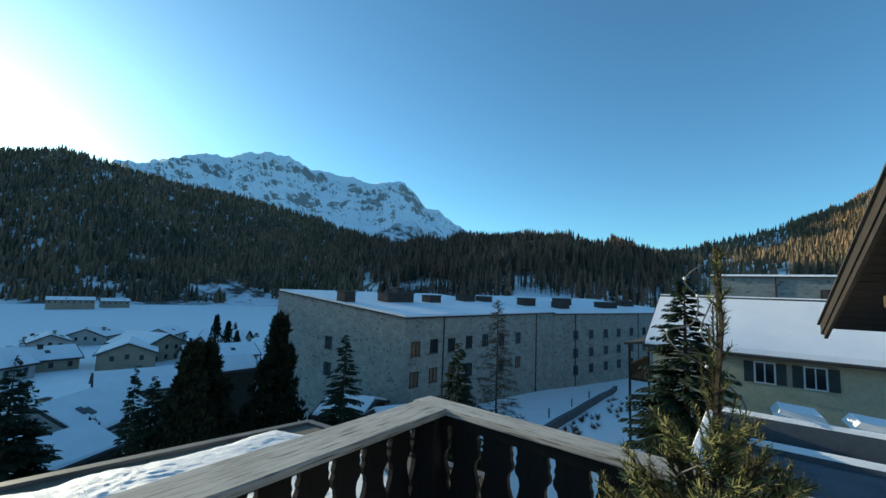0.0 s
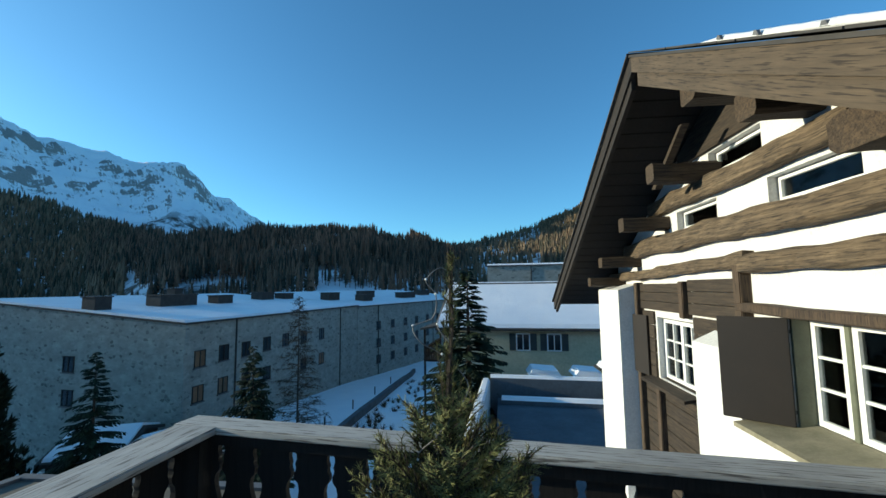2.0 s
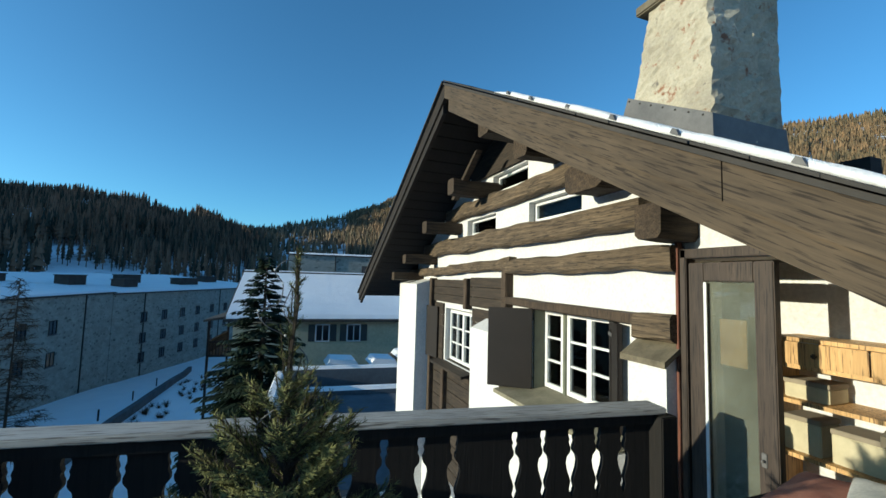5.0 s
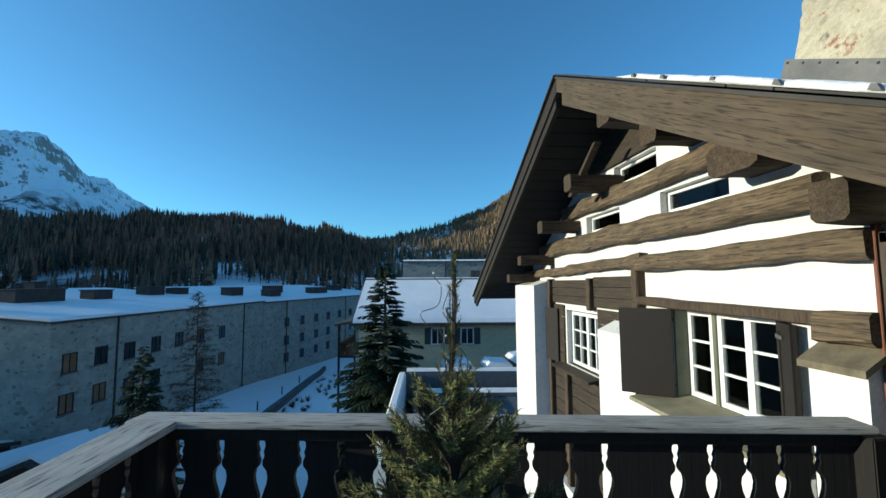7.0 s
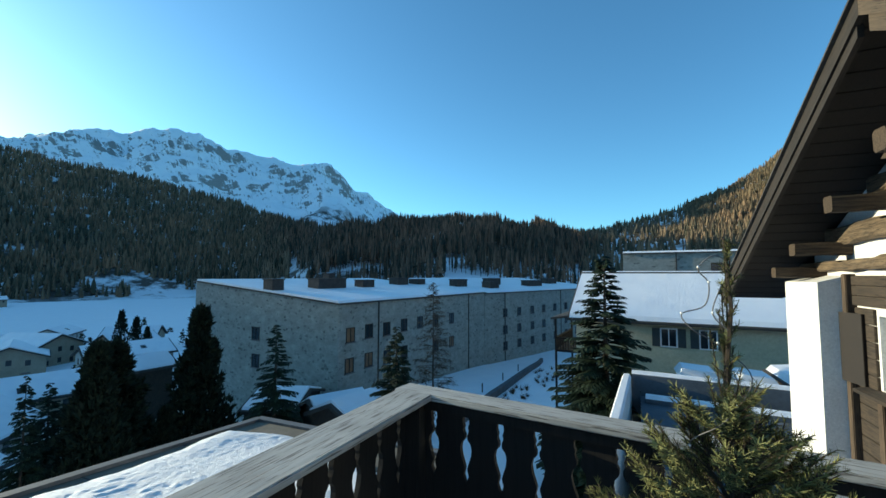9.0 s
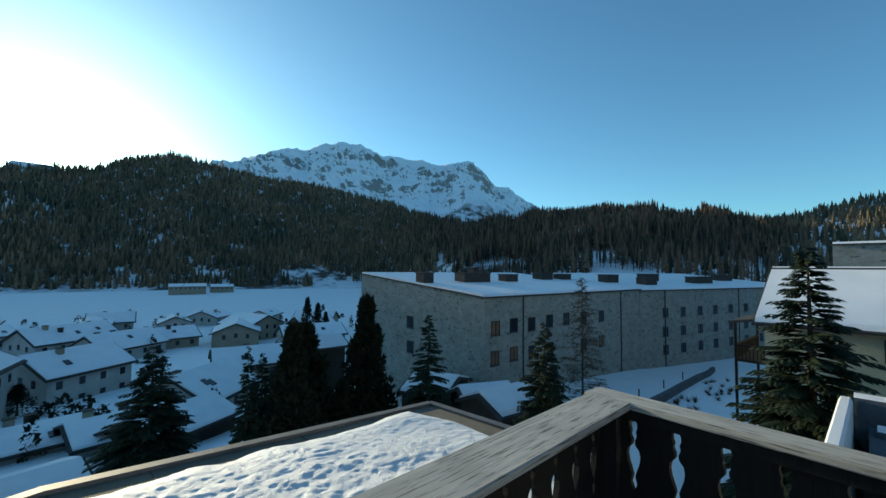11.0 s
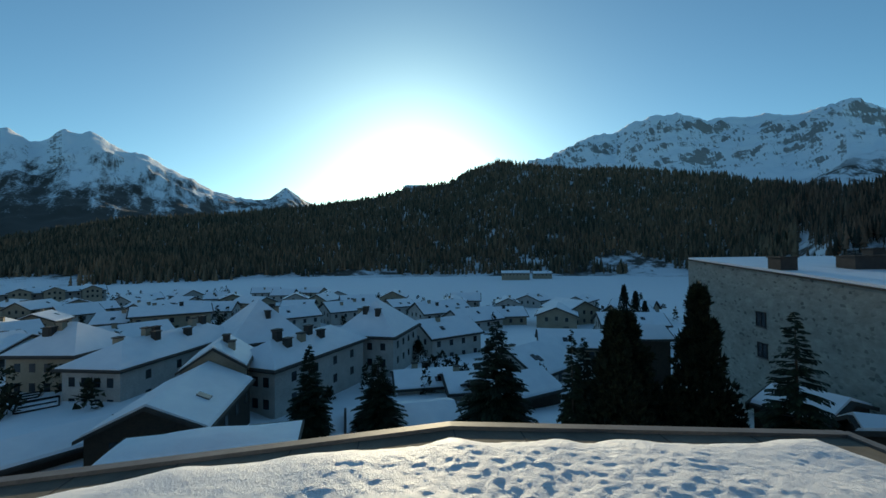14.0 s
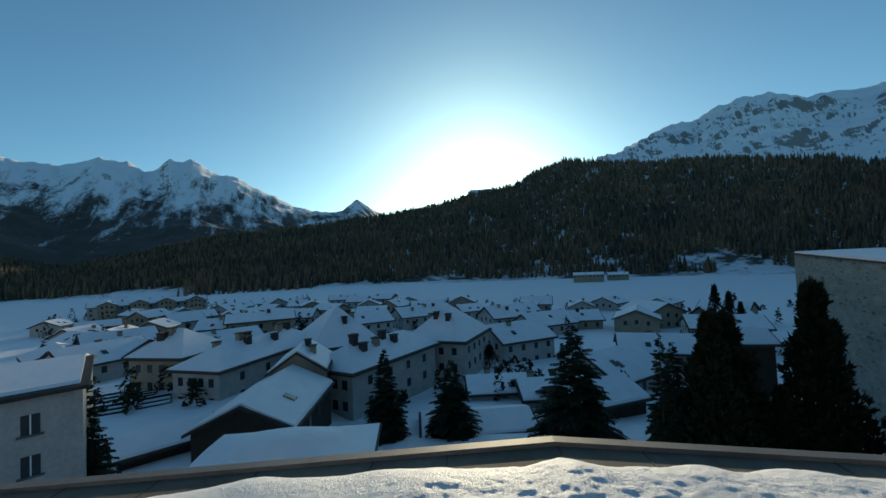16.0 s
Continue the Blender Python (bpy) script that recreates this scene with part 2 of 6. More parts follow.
    gully = noise_tex(n, l, vs.outputs[0], 1.0, 6, 0.68)
    lowz = math_node("ADD", math_node("DIVIDE", sepz.outputs["Z"], 1500.0), math_node("ADD", math_node("MULTIPLY", gully, 0.85), math_node("MULTIPLY", crag, 0.35)))
    side = ramp(n, l, math_node("ADD", math_node("DIVIDE", sepz.outputs["Y"], 2000.0), 0.5), [(0.45, (1, 1, 1)), (0.5, (0, 0, 0))])
    scrub = mixed(n, l, ramp(n, l, lowz, [(0.74, (1, 1, 1)), (0.86, (0, 0, 0))]), side, 1.0, "MULTIPLY")
    high = mixed(n, l, mixed(n, l, snow, rock, rockf), (0.055, 0.045, 0.035), scrub)
    col = mixed(n, l, col, high, far)
    l.new(col, b.inputs["Base Color"])
    bumped(n, l, b, fine, 0.5, 0.3)
    return m


GROUND = ground_shader()


def rubble(name, c0, c1, mortar, scale):
    m, n, l, b = shader(name, 0.9)
    v = coords(n, l, (1, 1, 1.5))
    warp = n.new("ShaderNodeTexNoise")
    warp.inputs["Scale"].default_value = scale * 0.8
    l.new(v, warp.inputs["Vector"])
    vv = mixed(n, l, v, warp.outputs["Color"], 0.12)
    ed, ce = n.new("ShaderNodeTexVoronoi"), n.new("ShaderNodeTexVoronoi")
    ed.feature = "DISTANCE_TO_EDGE"
    for t in (ed, ce):
        t.inputs["Scale"].default_value = scale
        l.new(vv, t.inputs["Vector"])
    bw = n.new("ShaderNodeRGBToBW")
    l.new(ce.outputs["Color"], bw.inputs[0])
    tone = ramp(n, l, bw.outputs[0], [(0.12, c0), (0.26, tuple(0.35 * a + 0.65 * c for a, c in zip(c0, c1))), (0.95, c1)])
    big = noise_tex(n, l, v, scale * 0.25, 5)
    col = mixed(n, l, mortar, tone, ramp(n, l, ed.outputs["Distance"], [(0.02, (0, 0, 0)), (0.09, (1, 1, 1))]))
    col = mixed(n, l, col, ramp(n, l, big, [(0.3, (0.7, 0.7, 0.7)), (0.7, (1.15, 1.15, 1.15))]), 0.8, "MULTIPLY")
    l.new(col, b.inputs["Base Color"])
    bumped(n, l, b, ed.outputs["Distance"], 0.4, 0.05)
    return m


STONE = rubble("grey rubble masonry", (0.13, 0.14, 0.125), (0.34, 0.345, 0.30), (0.30, 0.30, 0.265), 3.0)


def flaking(name):
    """Old limewashed masonry with flaked grey and rusty patches."""
    m, n, l, b = shader(name, 0.95)
    v = coords(n, l)
    big, mid, fine = noise_tex(n, l, v, 2.2, 6, 0.6), noise_tex(n, l, v, 9, 8, 0.7), noise_tex(n, l, v, 40, 6, 0.7)
    col = ramp(n, l, big, [(0.3, (0.30, 0.27, 0.21)), (0.5, (0.47, 0.42, 0.31)), (0.7, (0.55, 0.50, 0.38))])
    col = mixed(n, l, col, (0.15, 0.135, 0.12), ramp(n, l, mid, [(0.60, (0, 0, 0)), (0.68, (1, 1, 1))]))
    col = mixed(n, l, col, (0.28, 0.13, 0.07), ramp(n, l, noise_tex(n, l, v, 5.3, 7, 0.75), [(0.57, (0, 0, 0)), (0.63, (1, 1, 1))]))
    col = mixed(n, l, col, ramp(n, l, fine, [(0.3, (0.75, 0.75, 0.75)), (0.7, (1.12, 1.12, 1.12))]), 0.8, "MULTIPLY")
    l.new(col, b.inputs["Base Color"])
    bumped(n, l, b, mid, 0.9, 0.03)
    return m


CHIMSTONE = flaking("flaking chimney masonry")


def glass_shader(name, tint=(0.9, 0.95, 0.95), rough=0.02, gloss=None, dust_sheen=0.0):
    m, n, l, b = shader(name, rough)
    out = n["Material Output"]
    tr, gl, mx, fr = n.new("ShaderNodeBsdfTransparent"), n.new("ShaderNodeBsdfGlossy"), n.new("ShaderNodeMixShader"), n.new("ShaderNodeFresnel")
    tr.inputs[0].default_value, gl.inputs["Roughness"].default_value = (*tint, 1), rough
    fr.inputs["IOR"].default_value = 1.6
    if gloss:
        mx.inputs[0].default_value = gloss
    else:
        l.new(fr.outputs[0], mx.inputs[0])
    l.new(tr.outputs[0], mx.inputs[1])
    l.new(gl.outputs[0], mx.inputs[2])
    last = mx.outputs[0]
    # greenish film: dust, plus reflected sky light put in as diffuse colour
    if dust_sheen:
        film, top = n.new("ShaderNodeBsdfDiffuse"), n.new("ShaderNodeMixShader")
        film.inputs[0].default_value = (0.5, 0.52, 0.42, 1)
        l.new(ramp(n, l, noise_tex(n, l, coords(n, l), 3.0, 5), [(0.3, (dust_sheen * 0.6,) * 3), (0.7, (dust_sheen * 1.3,) * 3)]), top.inputs[0])
        l.new(last, top.inputs[1])
        l.new(film.outputs[0], top.inputs[2])
        last = top.outputs[0]
    l.new(last, out.inputs[0])
    return m


GLASS = glass_shader("window glass", (0.55, 0.6, 0.6))


# ---- building helpers ----
def thing(name, label, category, group="", at=(0, 0, 0), kind=""):
    ob = new(name)
    ob.location = at
    return tagged(ob, label, category, group, kind)


def part(name, bm, material, parent=None, label="", smooth=False):
    me = bpy.data.meshes.new(name)
    bmesh.ops.recalc_face_normals(bm, faces=bm.faces)
    bm.to_mesh(me)
    bm.free()
    me.materials.append(material)
    if smooth:
        for p in me.polygons:
            p.use_smooth = True
    ob = new(name, me)
    if parent:
        ob.parent = parent
    if label:
        ob["label"] = label
    return ob


def raw(name, verts, faces, material, parent=None, label="", smooth=False):
    me = bpy.data.meshes.new(name)
    me.from_pydata([tuple(map(float, v)) for v in verts], [], [tuple(map(int, f)) for f in faces])
    me.materials.append(material)
    if smooth:
        for p in me.polygons:
            p.use_smooth = True
    me.update()
    ob = new(name, me)
    if parent:
        ob.parent = parent
    if label:
        ob["label"] = label
    return ob


def boxes(*dims, bevel=0.0):
    """One bmesh of boxes (x0, x1, y0, y1, z0, z1)."""
    bm = bmesh.new()
    for x0, x1, y0, y1, z0, z1 in dims:
        bmesh.ops.create_cube(bm, size=1, matrix=Matrix.Translation(((x0 + x1) / 2, (y0 + y1) / 2, (z0 + z1) / 2)) @ Matrix.Diagonal((abs(x1 - x0), abs(y1 - y0), abs(z1 - z0), 1)))
    if bevel:
        bmesh.ops.bevel(bm, geom=bm.edges[:], offset=bevel, segments=2, affect="EDGES", clamp_overlap=True)
    return bm


def prism(poly, origin, u, v, w):
    """Extrudes the outline poly (a, b) in the plane origin + a u + b v along w."""
    bm = bmesh.new()
    o, u, v, w = Vector(origin), Vector(u), Vector(v), Vector(w)
    f = [bm.verts.new(o + a * u + b * v) for a, b in poly]
    g = [bm.verts.new(o + a * u + b * v + w) for a, b in poly]
    bm.faces.new(f)
    bm.faces.new(g[::-1])
    for i in range(len(f)):
        bm.faces.new((f[i - 1], f[i], g[i], g[i - 1]))
    return bm


def log_beam(a, b, wide, high, seed=0, rough=0.018, cuts=26):
    """A hewn log from a to b with wavy, worn faces."""
    a, b = Vector(a), Vector(b)
    d = b - a
    n = d.normalized()
    side = n.cross(Vector((0, 0, 1))).normalized()
    up = side.cross(n)
    rnd = random.Random(seed)
    off = rnd.uniform(0, 50)
    sect = [(-0.5, -0.36), (-0.36, -0.5), (0.36, -0.5), (0.5, -0.36), (0.5, 0.36), (0.36, 0.5), (-0.36, 0.5), (-0.5, 0.36)]
    bm = bmesh.new()
    rings = []
    for i in range(cuts + 1):
        t = i / cuts
        p = a + d * t
        wob = noise.noise((off, t * d.length * 1.3, 0)) * rough * 2.0
        ring = []
        for k, (s, h) in enumerate(sect):
            e = noise.noise((off + k * 3.1, t * d.length * 2.6, 5)) * rough * 1.5
            ring.append(bm.verts.new(p + side * (s * wide + e * (1 if s > 0 else -1)) + up * (h * high + wob + e * (1 if h > 0 else -1))))
        rings.append(ring)
    for r0, r1 in zip(rings, rings[1:]):
        for k in range(8):
            bm.faces.new((r0[k - 1], r0[k], r1[k], r1[k - 1]))
    bm.faces.new(rings[0])
    bm.faces.new(rings[-1][::-1])
    return bm


def value_noise(x, y, seed=0):
    """Smooth lattice noise from -1 to 1 on numpy arrays."""
    xi, yi = np.floor(x).astype(np.int64), np.floor(y).astype(np.int64)
    fx, fy = x - xi, y - yi
    fx, fy = fx * fx * (3 - 2 * fx), fy * fy * (3 - 2 * fy)

    def h(i, j):
        k = (i * 374761393 + j * 668265263 + seed * 974711) & 0x7FFFFFFF
        k = ((k ^ (k >> 13)) * 1274126177) & 0x7FFFFFFF
        return ((k ^ (k >> 16)) & 0xFFFF) / 32767.5 - 1
    a, b, c, d = h(xi, yi), h(xi + 1, yi), h(xi, yi + 1), h(xi + 1, yi + 1)
    return (a * (1 - fx) + b * fx) * (1 - fy) + (c * (1 - fx) + d * fx) * fy


def fractal(x, y, seed=0, octaves=5, ridged=False):
    s, a, f = 0, 1.0, 1.0
    for o in range(octaves):
        k = value_noise(x * f, y * f, seed + o)
        s = s + a * ((1 - 2 * np.abs(k)) if ridged else k)
        a, f = a * 0.5, f * 2.03
    return s


# ---- terrain ----
RIDGE = np.array([(-180, 12), (-90, 16), (-62, 18), (-30, 18), (-18.1, 15.2), (-15.5, 12.8), (-12.1, 10.8), (-7.7, 9.3), (-5.9, 8.7), (0, 7.4), (3.6, 6.6), (5.4, 6.8), (10.1, 8.1), (13, 7.5), (15.7, 8.7), (19.5, 9.2),
                  (22.6, 9.3), (26, 8.7), (31, 8.5), (42.7, 7.6), (50, 9.6), (60, 11.5), (65.5, 11.9), (71, 12.6), (76.4, 13.6), (80.9, 12.4), (83.1, 11.1), (86.5, 10.35), (86.8, 10.8), (89.8, 10.8), (90.1, 9.9), (94.5, 8.8), (103, 7.4), (112.5, 6.2),
                  (118.3, 5.6), (122.5, 5.2), (127.1, 4.0), (131.8, 2.8), (137, 1.8), (180, 12)])
PEAKS = np.array([(-180, 8), (-20, 4), (24, 4), (30.5, 8.4), (31.3, 9.1), (35.7, 11.0), (37.6, 13.2), (39.8, 14.1), (43.3, 14.0), (45.8, 14.6), (49.4, 15.1), (51.3, 15.2), (55.5, 16.7), (59.9, 16.3), (61.3, 15.2), (63.1, 15.5),
                  (65.5, 15.0), (70.3, 12.2), (76, 9), (95, 6), (103, 7.3), (105.4, 9.2), (107.3, 7.9), (110.6, 7.6), (113.7, 8.1), (118.3, 10.5), (121.5, 11.8), (124.2, 12.8), (125.4, 13.4), (126.1, 12.9), (127.4, 13.3), (128.8, 12.3),
                  (129.8, 12.0), (131.5, 12.7), (134.5, 12.4), (137, 11.6), (150, 13), (180, 8)])
R_PEAK = 2700.0


def ridge_r(az):
    """Distance of the wooded crest: a near knoll behind the stone building, the valley sides farther off."""
    return np.interp(az, [-180, -8, -4, 3, 6, 40, 46, 50, 180], [1000, 1000, 850, 800, 430, 430, 700, 1000, 1000])


def foot(az):
    w = np.clip((az - 22) / 36, 0, 1)
    w = w * w * (3 - 2 * w)
    return w, np.minimum(150 + 390 * w, 0.5 * ridge_r(az))


def terrain(x, y):
    r, az = np.hypot(x, y), np.degrees(np.arctan2(-x, y))
    w, rf = foot(az)
    rr = ridge_r(az)
    right = np.interp(r, [0, 20, 45, 75, 110, 150, 6000], [-9, -9.5, -11.3, -13.8, -14.8, -12.5, -12.5])
    town = np.interp(r, [0, 20, 30, 45, 60, 100, 200, 540, 6000], [-9, -10.5, -13.5, -17, -18.5, -20, -21.5, -22, -22])
    rise = np.interp(r, [35, 55, 90, 140, 220], [0, 2.2, 3.0, 1.5, 0]) * np.clip((az - 107) / 7, 0, 1)
    base = right * (1 - w) + (town + rise) * w
    zr = 1.65 + rr * np.tan(np.radians(np.interp(az, RIDGE[:, 0], RIDGE[:, 1]) - np.interp(rr, [430, 1000], [1.75, 0.8])))
    crest = np.interp(az, PEAKS[:, 0], PEAKS[:, 1]) + 0.22 * fractal(az / 1.3, az * 0 + 3.0, 17, 4)
    zm = 1.65 + R_PEAK * np.tan(np.radians(crest))
    f = np.clip((r - rf) / (rr - rf), 0, 1)
    hill = base + (zr - base) * (0.75 * f + 0.25 * f * f)
    g = np.clip((r - rr) / (R_PEAK - rr), 0, 1)
    low = zr - 60 * np.clip(g * 6, 0, 1)
    z = np.where(r < rr, hill, low + (zm - low) * g ** 1.4)
    z = np.where(r > R_PEAK, zm - (r - R_PEAK) * 0.25, z)
    z = z + fractal(x / 9, y / 9, 3, 3) * 0.12 * np.clip((r - 10) / 40, 0, 1)
    z = z + fractal(x / 120, y / 120, 7, 4) * 9 * f * (1 - f) * 2 * (r < rr)
    calm = 1 - 0.8 * np.exp(-((r - R_PEAK) / 220) ** 2)
    tall = np.clip(g * 1.6, 0, 1) * np.interp(az, [92, 102], [1.0, 0.45])
    return z + tall * (fractal(x / 420, y / 420, 11, 6, True) * 58 * calm + fractal(x / 95, y / 95, 13, 4, True) * 16 * (0.35 + 0.65 * calm))


def build_ground():
    az = np.concatenate([np.arange(-180, -26, 3.0), np.arange(-26, 142, 0.22), np.arange(142, 180, 3.0)])
    rr = np.concatenate([[0.5], np.geomspace(4, 140, 40), np.geomspace(155, 980, 46), np.geomspace(1000, 2700, 100), np.geomspace(2800, 4800, 8)])
    A, Rr = np.meshgrid(np.radians(az), rr)
    X, Y = -np.sin(A) * Rr, np.cos(A) * Rr
    Z = terrain(X, Y)
    n, k = len(rr), len(az)
    verts = np.stack([X.ravel(), Y.ravel(), Z.ravel()], 1)
    i, j = np.meshgrid(np.arange(n - 1), np.arange(k), indexing="ij")
    j2 = (j + 1) % k
    faces = np.stack([i * k + j, (i + 1) * k + j, (i + 1) * k + j2, i * k + j2], -1).reshape(-1, 4)
    ob = raw("ground", verts, faces, GROUND, smooth=True)
    return tagged(ob, "snow-covered valley floor, wooded hillsides and rocky snow peaks", "ground", kind="structure")


build_ground()


def tree_mesh(name, x, y, h, wd, rng, tiers, sides, label, trunk, mat):
    """Many small conifers in one mesh: ragged stacked tiers, with bare trunks below where they can be seen."""
    m = len(x)
    z = terrain(x, y) - 0.3
    verts, turn = [], rng.uniform(0, 6.28, m)
    for z0, wide, z1 in tiers:
        for k in range(sides):
            a = turn + k * 2 * math.pi / sides + z0 * 5
            jit = rng.uniform(0.6, 1.25, m)
            verts.append(np.stack([x + np.cos(a) * wd * wide * jit, y + np.sin(a) * wd * wide * jit, z + h * (z0 + rng.uniform(-0.035, 0.035, m))], 1))
        verts.append(np.stack([x, y, z + h * z1], 1))
    fs = []
    for t in range(len(tiers)):
        o = t * (sides + 1)
        fs += [(o + k, o + (k + 1) % sides, o + sides) for k in range(sides)]
        if t:
            fs.append((o - 1, o, o + 1))
    if trunk:
        o = len(verts)
        for k in range(3):
            a = k * 2.094
            verts.append(np.stack([x + math.cos(a) * 0.22, y + math.sin(a) * 0.22, z], 1))
        verts.append(np.stack([x, y, z + h * 0.97], 1))
        fs += [(o, o + 1, o + 3), (o + 1, o + 2, o + 3), (o + 2, o, o + 3), (o + 3, o - 1, o - 2)]
    V = np.stack(verts, 1)
    F = (np.arange(m)[:, None, None] * V.shape[1] + np.array(fs)[None]).reshape(-1, 3)
    return tagged(raw(name, V.reshape(-1, 3), F, mat), label, "forest", kind="stuff")


def build_forest():
    """Far conifer woods on the valley sides."""
    rng = np.random.default_rng(5)
    n = 92000
    az = rng.uniform(-76, 142, n)
    w, rf = foot(az)
    rr = ridge_r(az)
    f = rng.uniform(0, 1.02, n) ** 0.9
    r = rf + (rr - rf) * f
    x, y = -np.sin(np.radians(az)) * r, np.cos(np.radians(az)) * r
    clear = fractal(x / 70, y / 70, 21, 3)
    low = np.clip(1 - f / 0.45, 0, 1)
    keep = clear < 1.15 - 1.6 * np.clip(1 - f / 0.3, 0, 1) * (0.75 + 0.25 * (1 - w))
    keep &= (r > 170) & ~((np.abs(az - 88.3) < 1.6) & (f > 0.93)) & (rr > 600)
    keep &= rng.uniform(0, 1, n) < np.clip(r / 700, 0.12, 1)
    # thin stand on the open snowy slope at the head of the valley
    keep &= ~((az > -7.5) & (az < 6) & (rng.uniform(0, 1, n) < 0.72) & (clear < 0.5))
    x, y, az = x[keep], y[keep], az[keep]
    h = rng.uniform(7, 15, len(x)) * (0.85 + 0.35 * rng.uniform(0, 1, len(x)) ** 3)
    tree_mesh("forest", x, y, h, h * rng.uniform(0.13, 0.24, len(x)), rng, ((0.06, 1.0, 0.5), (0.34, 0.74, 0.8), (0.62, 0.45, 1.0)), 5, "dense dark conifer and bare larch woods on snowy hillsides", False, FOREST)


def build_near_woods():
    """Tall larches and spruces on the knoll behind the stone building."""
    rng = np.random.default_rng(8)
    n = 15000
    az = rng.uniform(2.5, 47, n)
    w, rf = foot(az)
    rr = ridge_r(az)
    f = rng.uniform(0.02, 1.05, n) ** 0.8
    r = rf + (rr - rf) * f
    x, y = -np.sin(np.radians(az)) * r, np.cos(np.radians(az)) * r
    clear = fractal(x / 34, y / 34, 23, 3)
    keep = (clear < 0.6 - 0.9 * np.clip(1 - f / 0.62, 0, 1)) & (rng.uniform(0, 1, n) < np.interp(f, [0, 0.3, 0.5, 1], [0.2, 0.28, 0.75, 0.95])) & (r > 175) & (rr < 900)
    x, y, f = x[keep], y[keep], f[keep]
    h = rng.uniform(8.5, 15, len(x)) * (1 + 0.28 * fractal(x / 26, y / 26, 29, 2))
    wd = h * rng.uniform(0.06, 0.125, len(x))
    tree_mesh("near_woods", x, y, h, wd, rng, ((0.26, 0.85, 0.46), (0.38, 1.0, 0.60), (0.52, 0.8, 0.74), (0.66, 0.58, 0.88), (0.80, 0.34, 1.0)), 6, "tall brown larches and dark spruces on a snowy knoll", True, LARCHWOOD)


build_forest()
build_near_woods()

# ---- balcony ----
CORNER = Vector((-1.3, 2.96, 0))
DIR_R = Vector((0.9897, -0.1432, 0))
DIR_L = Vector((-0.045, -0.999, 0))
floor = part("floor", boxes(*[(-1.42, 2.84, -2.6 + 0.16 * i, -2.45 + 0.16 * i, -0.06, -0.002 * (i % 3)) for i in range(31)]), RAILW)
tagged(floor, "near-black plank balcony floor", "floor", kind="structure")


FRET = [(0.53, 0), (0.545, 0.006), (0.575, 0.017), (0.60, 0.010), (0.615, 0.008), (0.64, 0.016), (0.68, 0.030), (0.715, 0.035), (0.745, 0.029), (0.765, 0.012), (0.775, 0.008), (0.795, 0.008), (0.805, 0.014),
        (0.82, 0.018), (0.835, 0.013), (0.845, 0.016), (0.86, 0.021), (0.88, 0.020), (0.895, 0.012), (0.90, 0)]
boards = {}


def baluster_mesh(width, left, right):
    """One flat fretted board: the gaps between neighbours form vase-shaped openings."""
    key = (round(width, 3), left, right)
    if key not in boards:
        half = width / 2 - 0.0006
        r = [(half, 0.05)] + ([(half - g, z) for z, g in FRET] if right else []) + [(half, 0.964)]
        l = [(-half, 0.05)] + ([(-half + g, z) for z, g in FRET] if left else []) + [(-half, 0.964)]
        bm = prism(r + l[::-1], (0, -0.014, 0), (1, 0, 0), (0, 0, 1), (0, 0.028, 0))
        me = bpy.data.meshes.new("baluster_board")
        bmesh.ops.recalc_face_normals(bm, faces=bm.faces)
        bm.to_mesh(me)
        bm.free()
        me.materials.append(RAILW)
        boards[key] = me
    return boards[key]


def railing(start, along, length, inward, cap_mat, label, wide, gaps):
    ob = thing("balcony_railing", label, "railing", "balcony railings", at=start)
    turn = math.atan2(along.y, along.x)
    ob.rotation_euler = (0, 0, turn)
    s = 1 if inward > 0 else -1
    # cap: outer edge on the line, 0.25 wide towards the balcony
    bm = boxes((0.0, length, 0, s * wide, 0.965, 1.0), bevel=0.006)
    part("handrail", bm, cap_mat, ob, "frost-grey weathered handrail board")
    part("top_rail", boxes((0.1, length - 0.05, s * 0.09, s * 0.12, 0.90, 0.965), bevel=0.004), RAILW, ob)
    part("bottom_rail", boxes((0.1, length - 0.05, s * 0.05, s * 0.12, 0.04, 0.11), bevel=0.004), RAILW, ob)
    ends = [0.03] + gaps + [length - 0.05]
    for i, (a, b) in enumerate(zip(ends, ends[1:])):
        o = new("baluster", baluster_mesh(b - a, i > 0, i < len(gaps)))
        o.parent = ob
        o.location = ((a + b) / 2, s * 0.075, 0)
    return ob


rail_a = railing(CORNER, DIR_R, 3.57, -1, CAPX, "dark fretted wood balcony railing with frosted grey handrail", 0.16, [0.24, 0.45, 0.656, 0.861, 1.061, 1.25, 1.44, 1.63, 1.81, 1.994, 2.182, 2.351, 2.688, 2.853, 3.019, 3.176, 3.338])
rail_b = railing(CORNER - DIR_L * 0.0 + Vector((0, -0.165, 0)), DIR_L, 5.0, 1, CAPY, "dark fretted wood balcony railing beside the snowy roof", 0.24, [0.12 + 0.186 * i for i in range(26)])
post = thing("corner_post", "dark square timber corner post of the balcony railing", "post", at=(-1.19, 2.8, 0))
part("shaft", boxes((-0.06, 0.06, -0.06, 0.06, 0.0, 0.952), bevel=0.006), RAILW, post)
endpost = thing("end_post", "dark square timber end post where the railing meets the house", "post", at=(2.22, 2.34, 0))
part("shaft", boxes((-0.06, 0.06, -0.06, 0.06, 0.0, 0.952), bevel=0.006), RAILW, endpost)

# ---- snowy lower roof beside the balcony ----
def low_roof_z(y):
    return 0.25 - abs(y - 0.8) * 0.0725


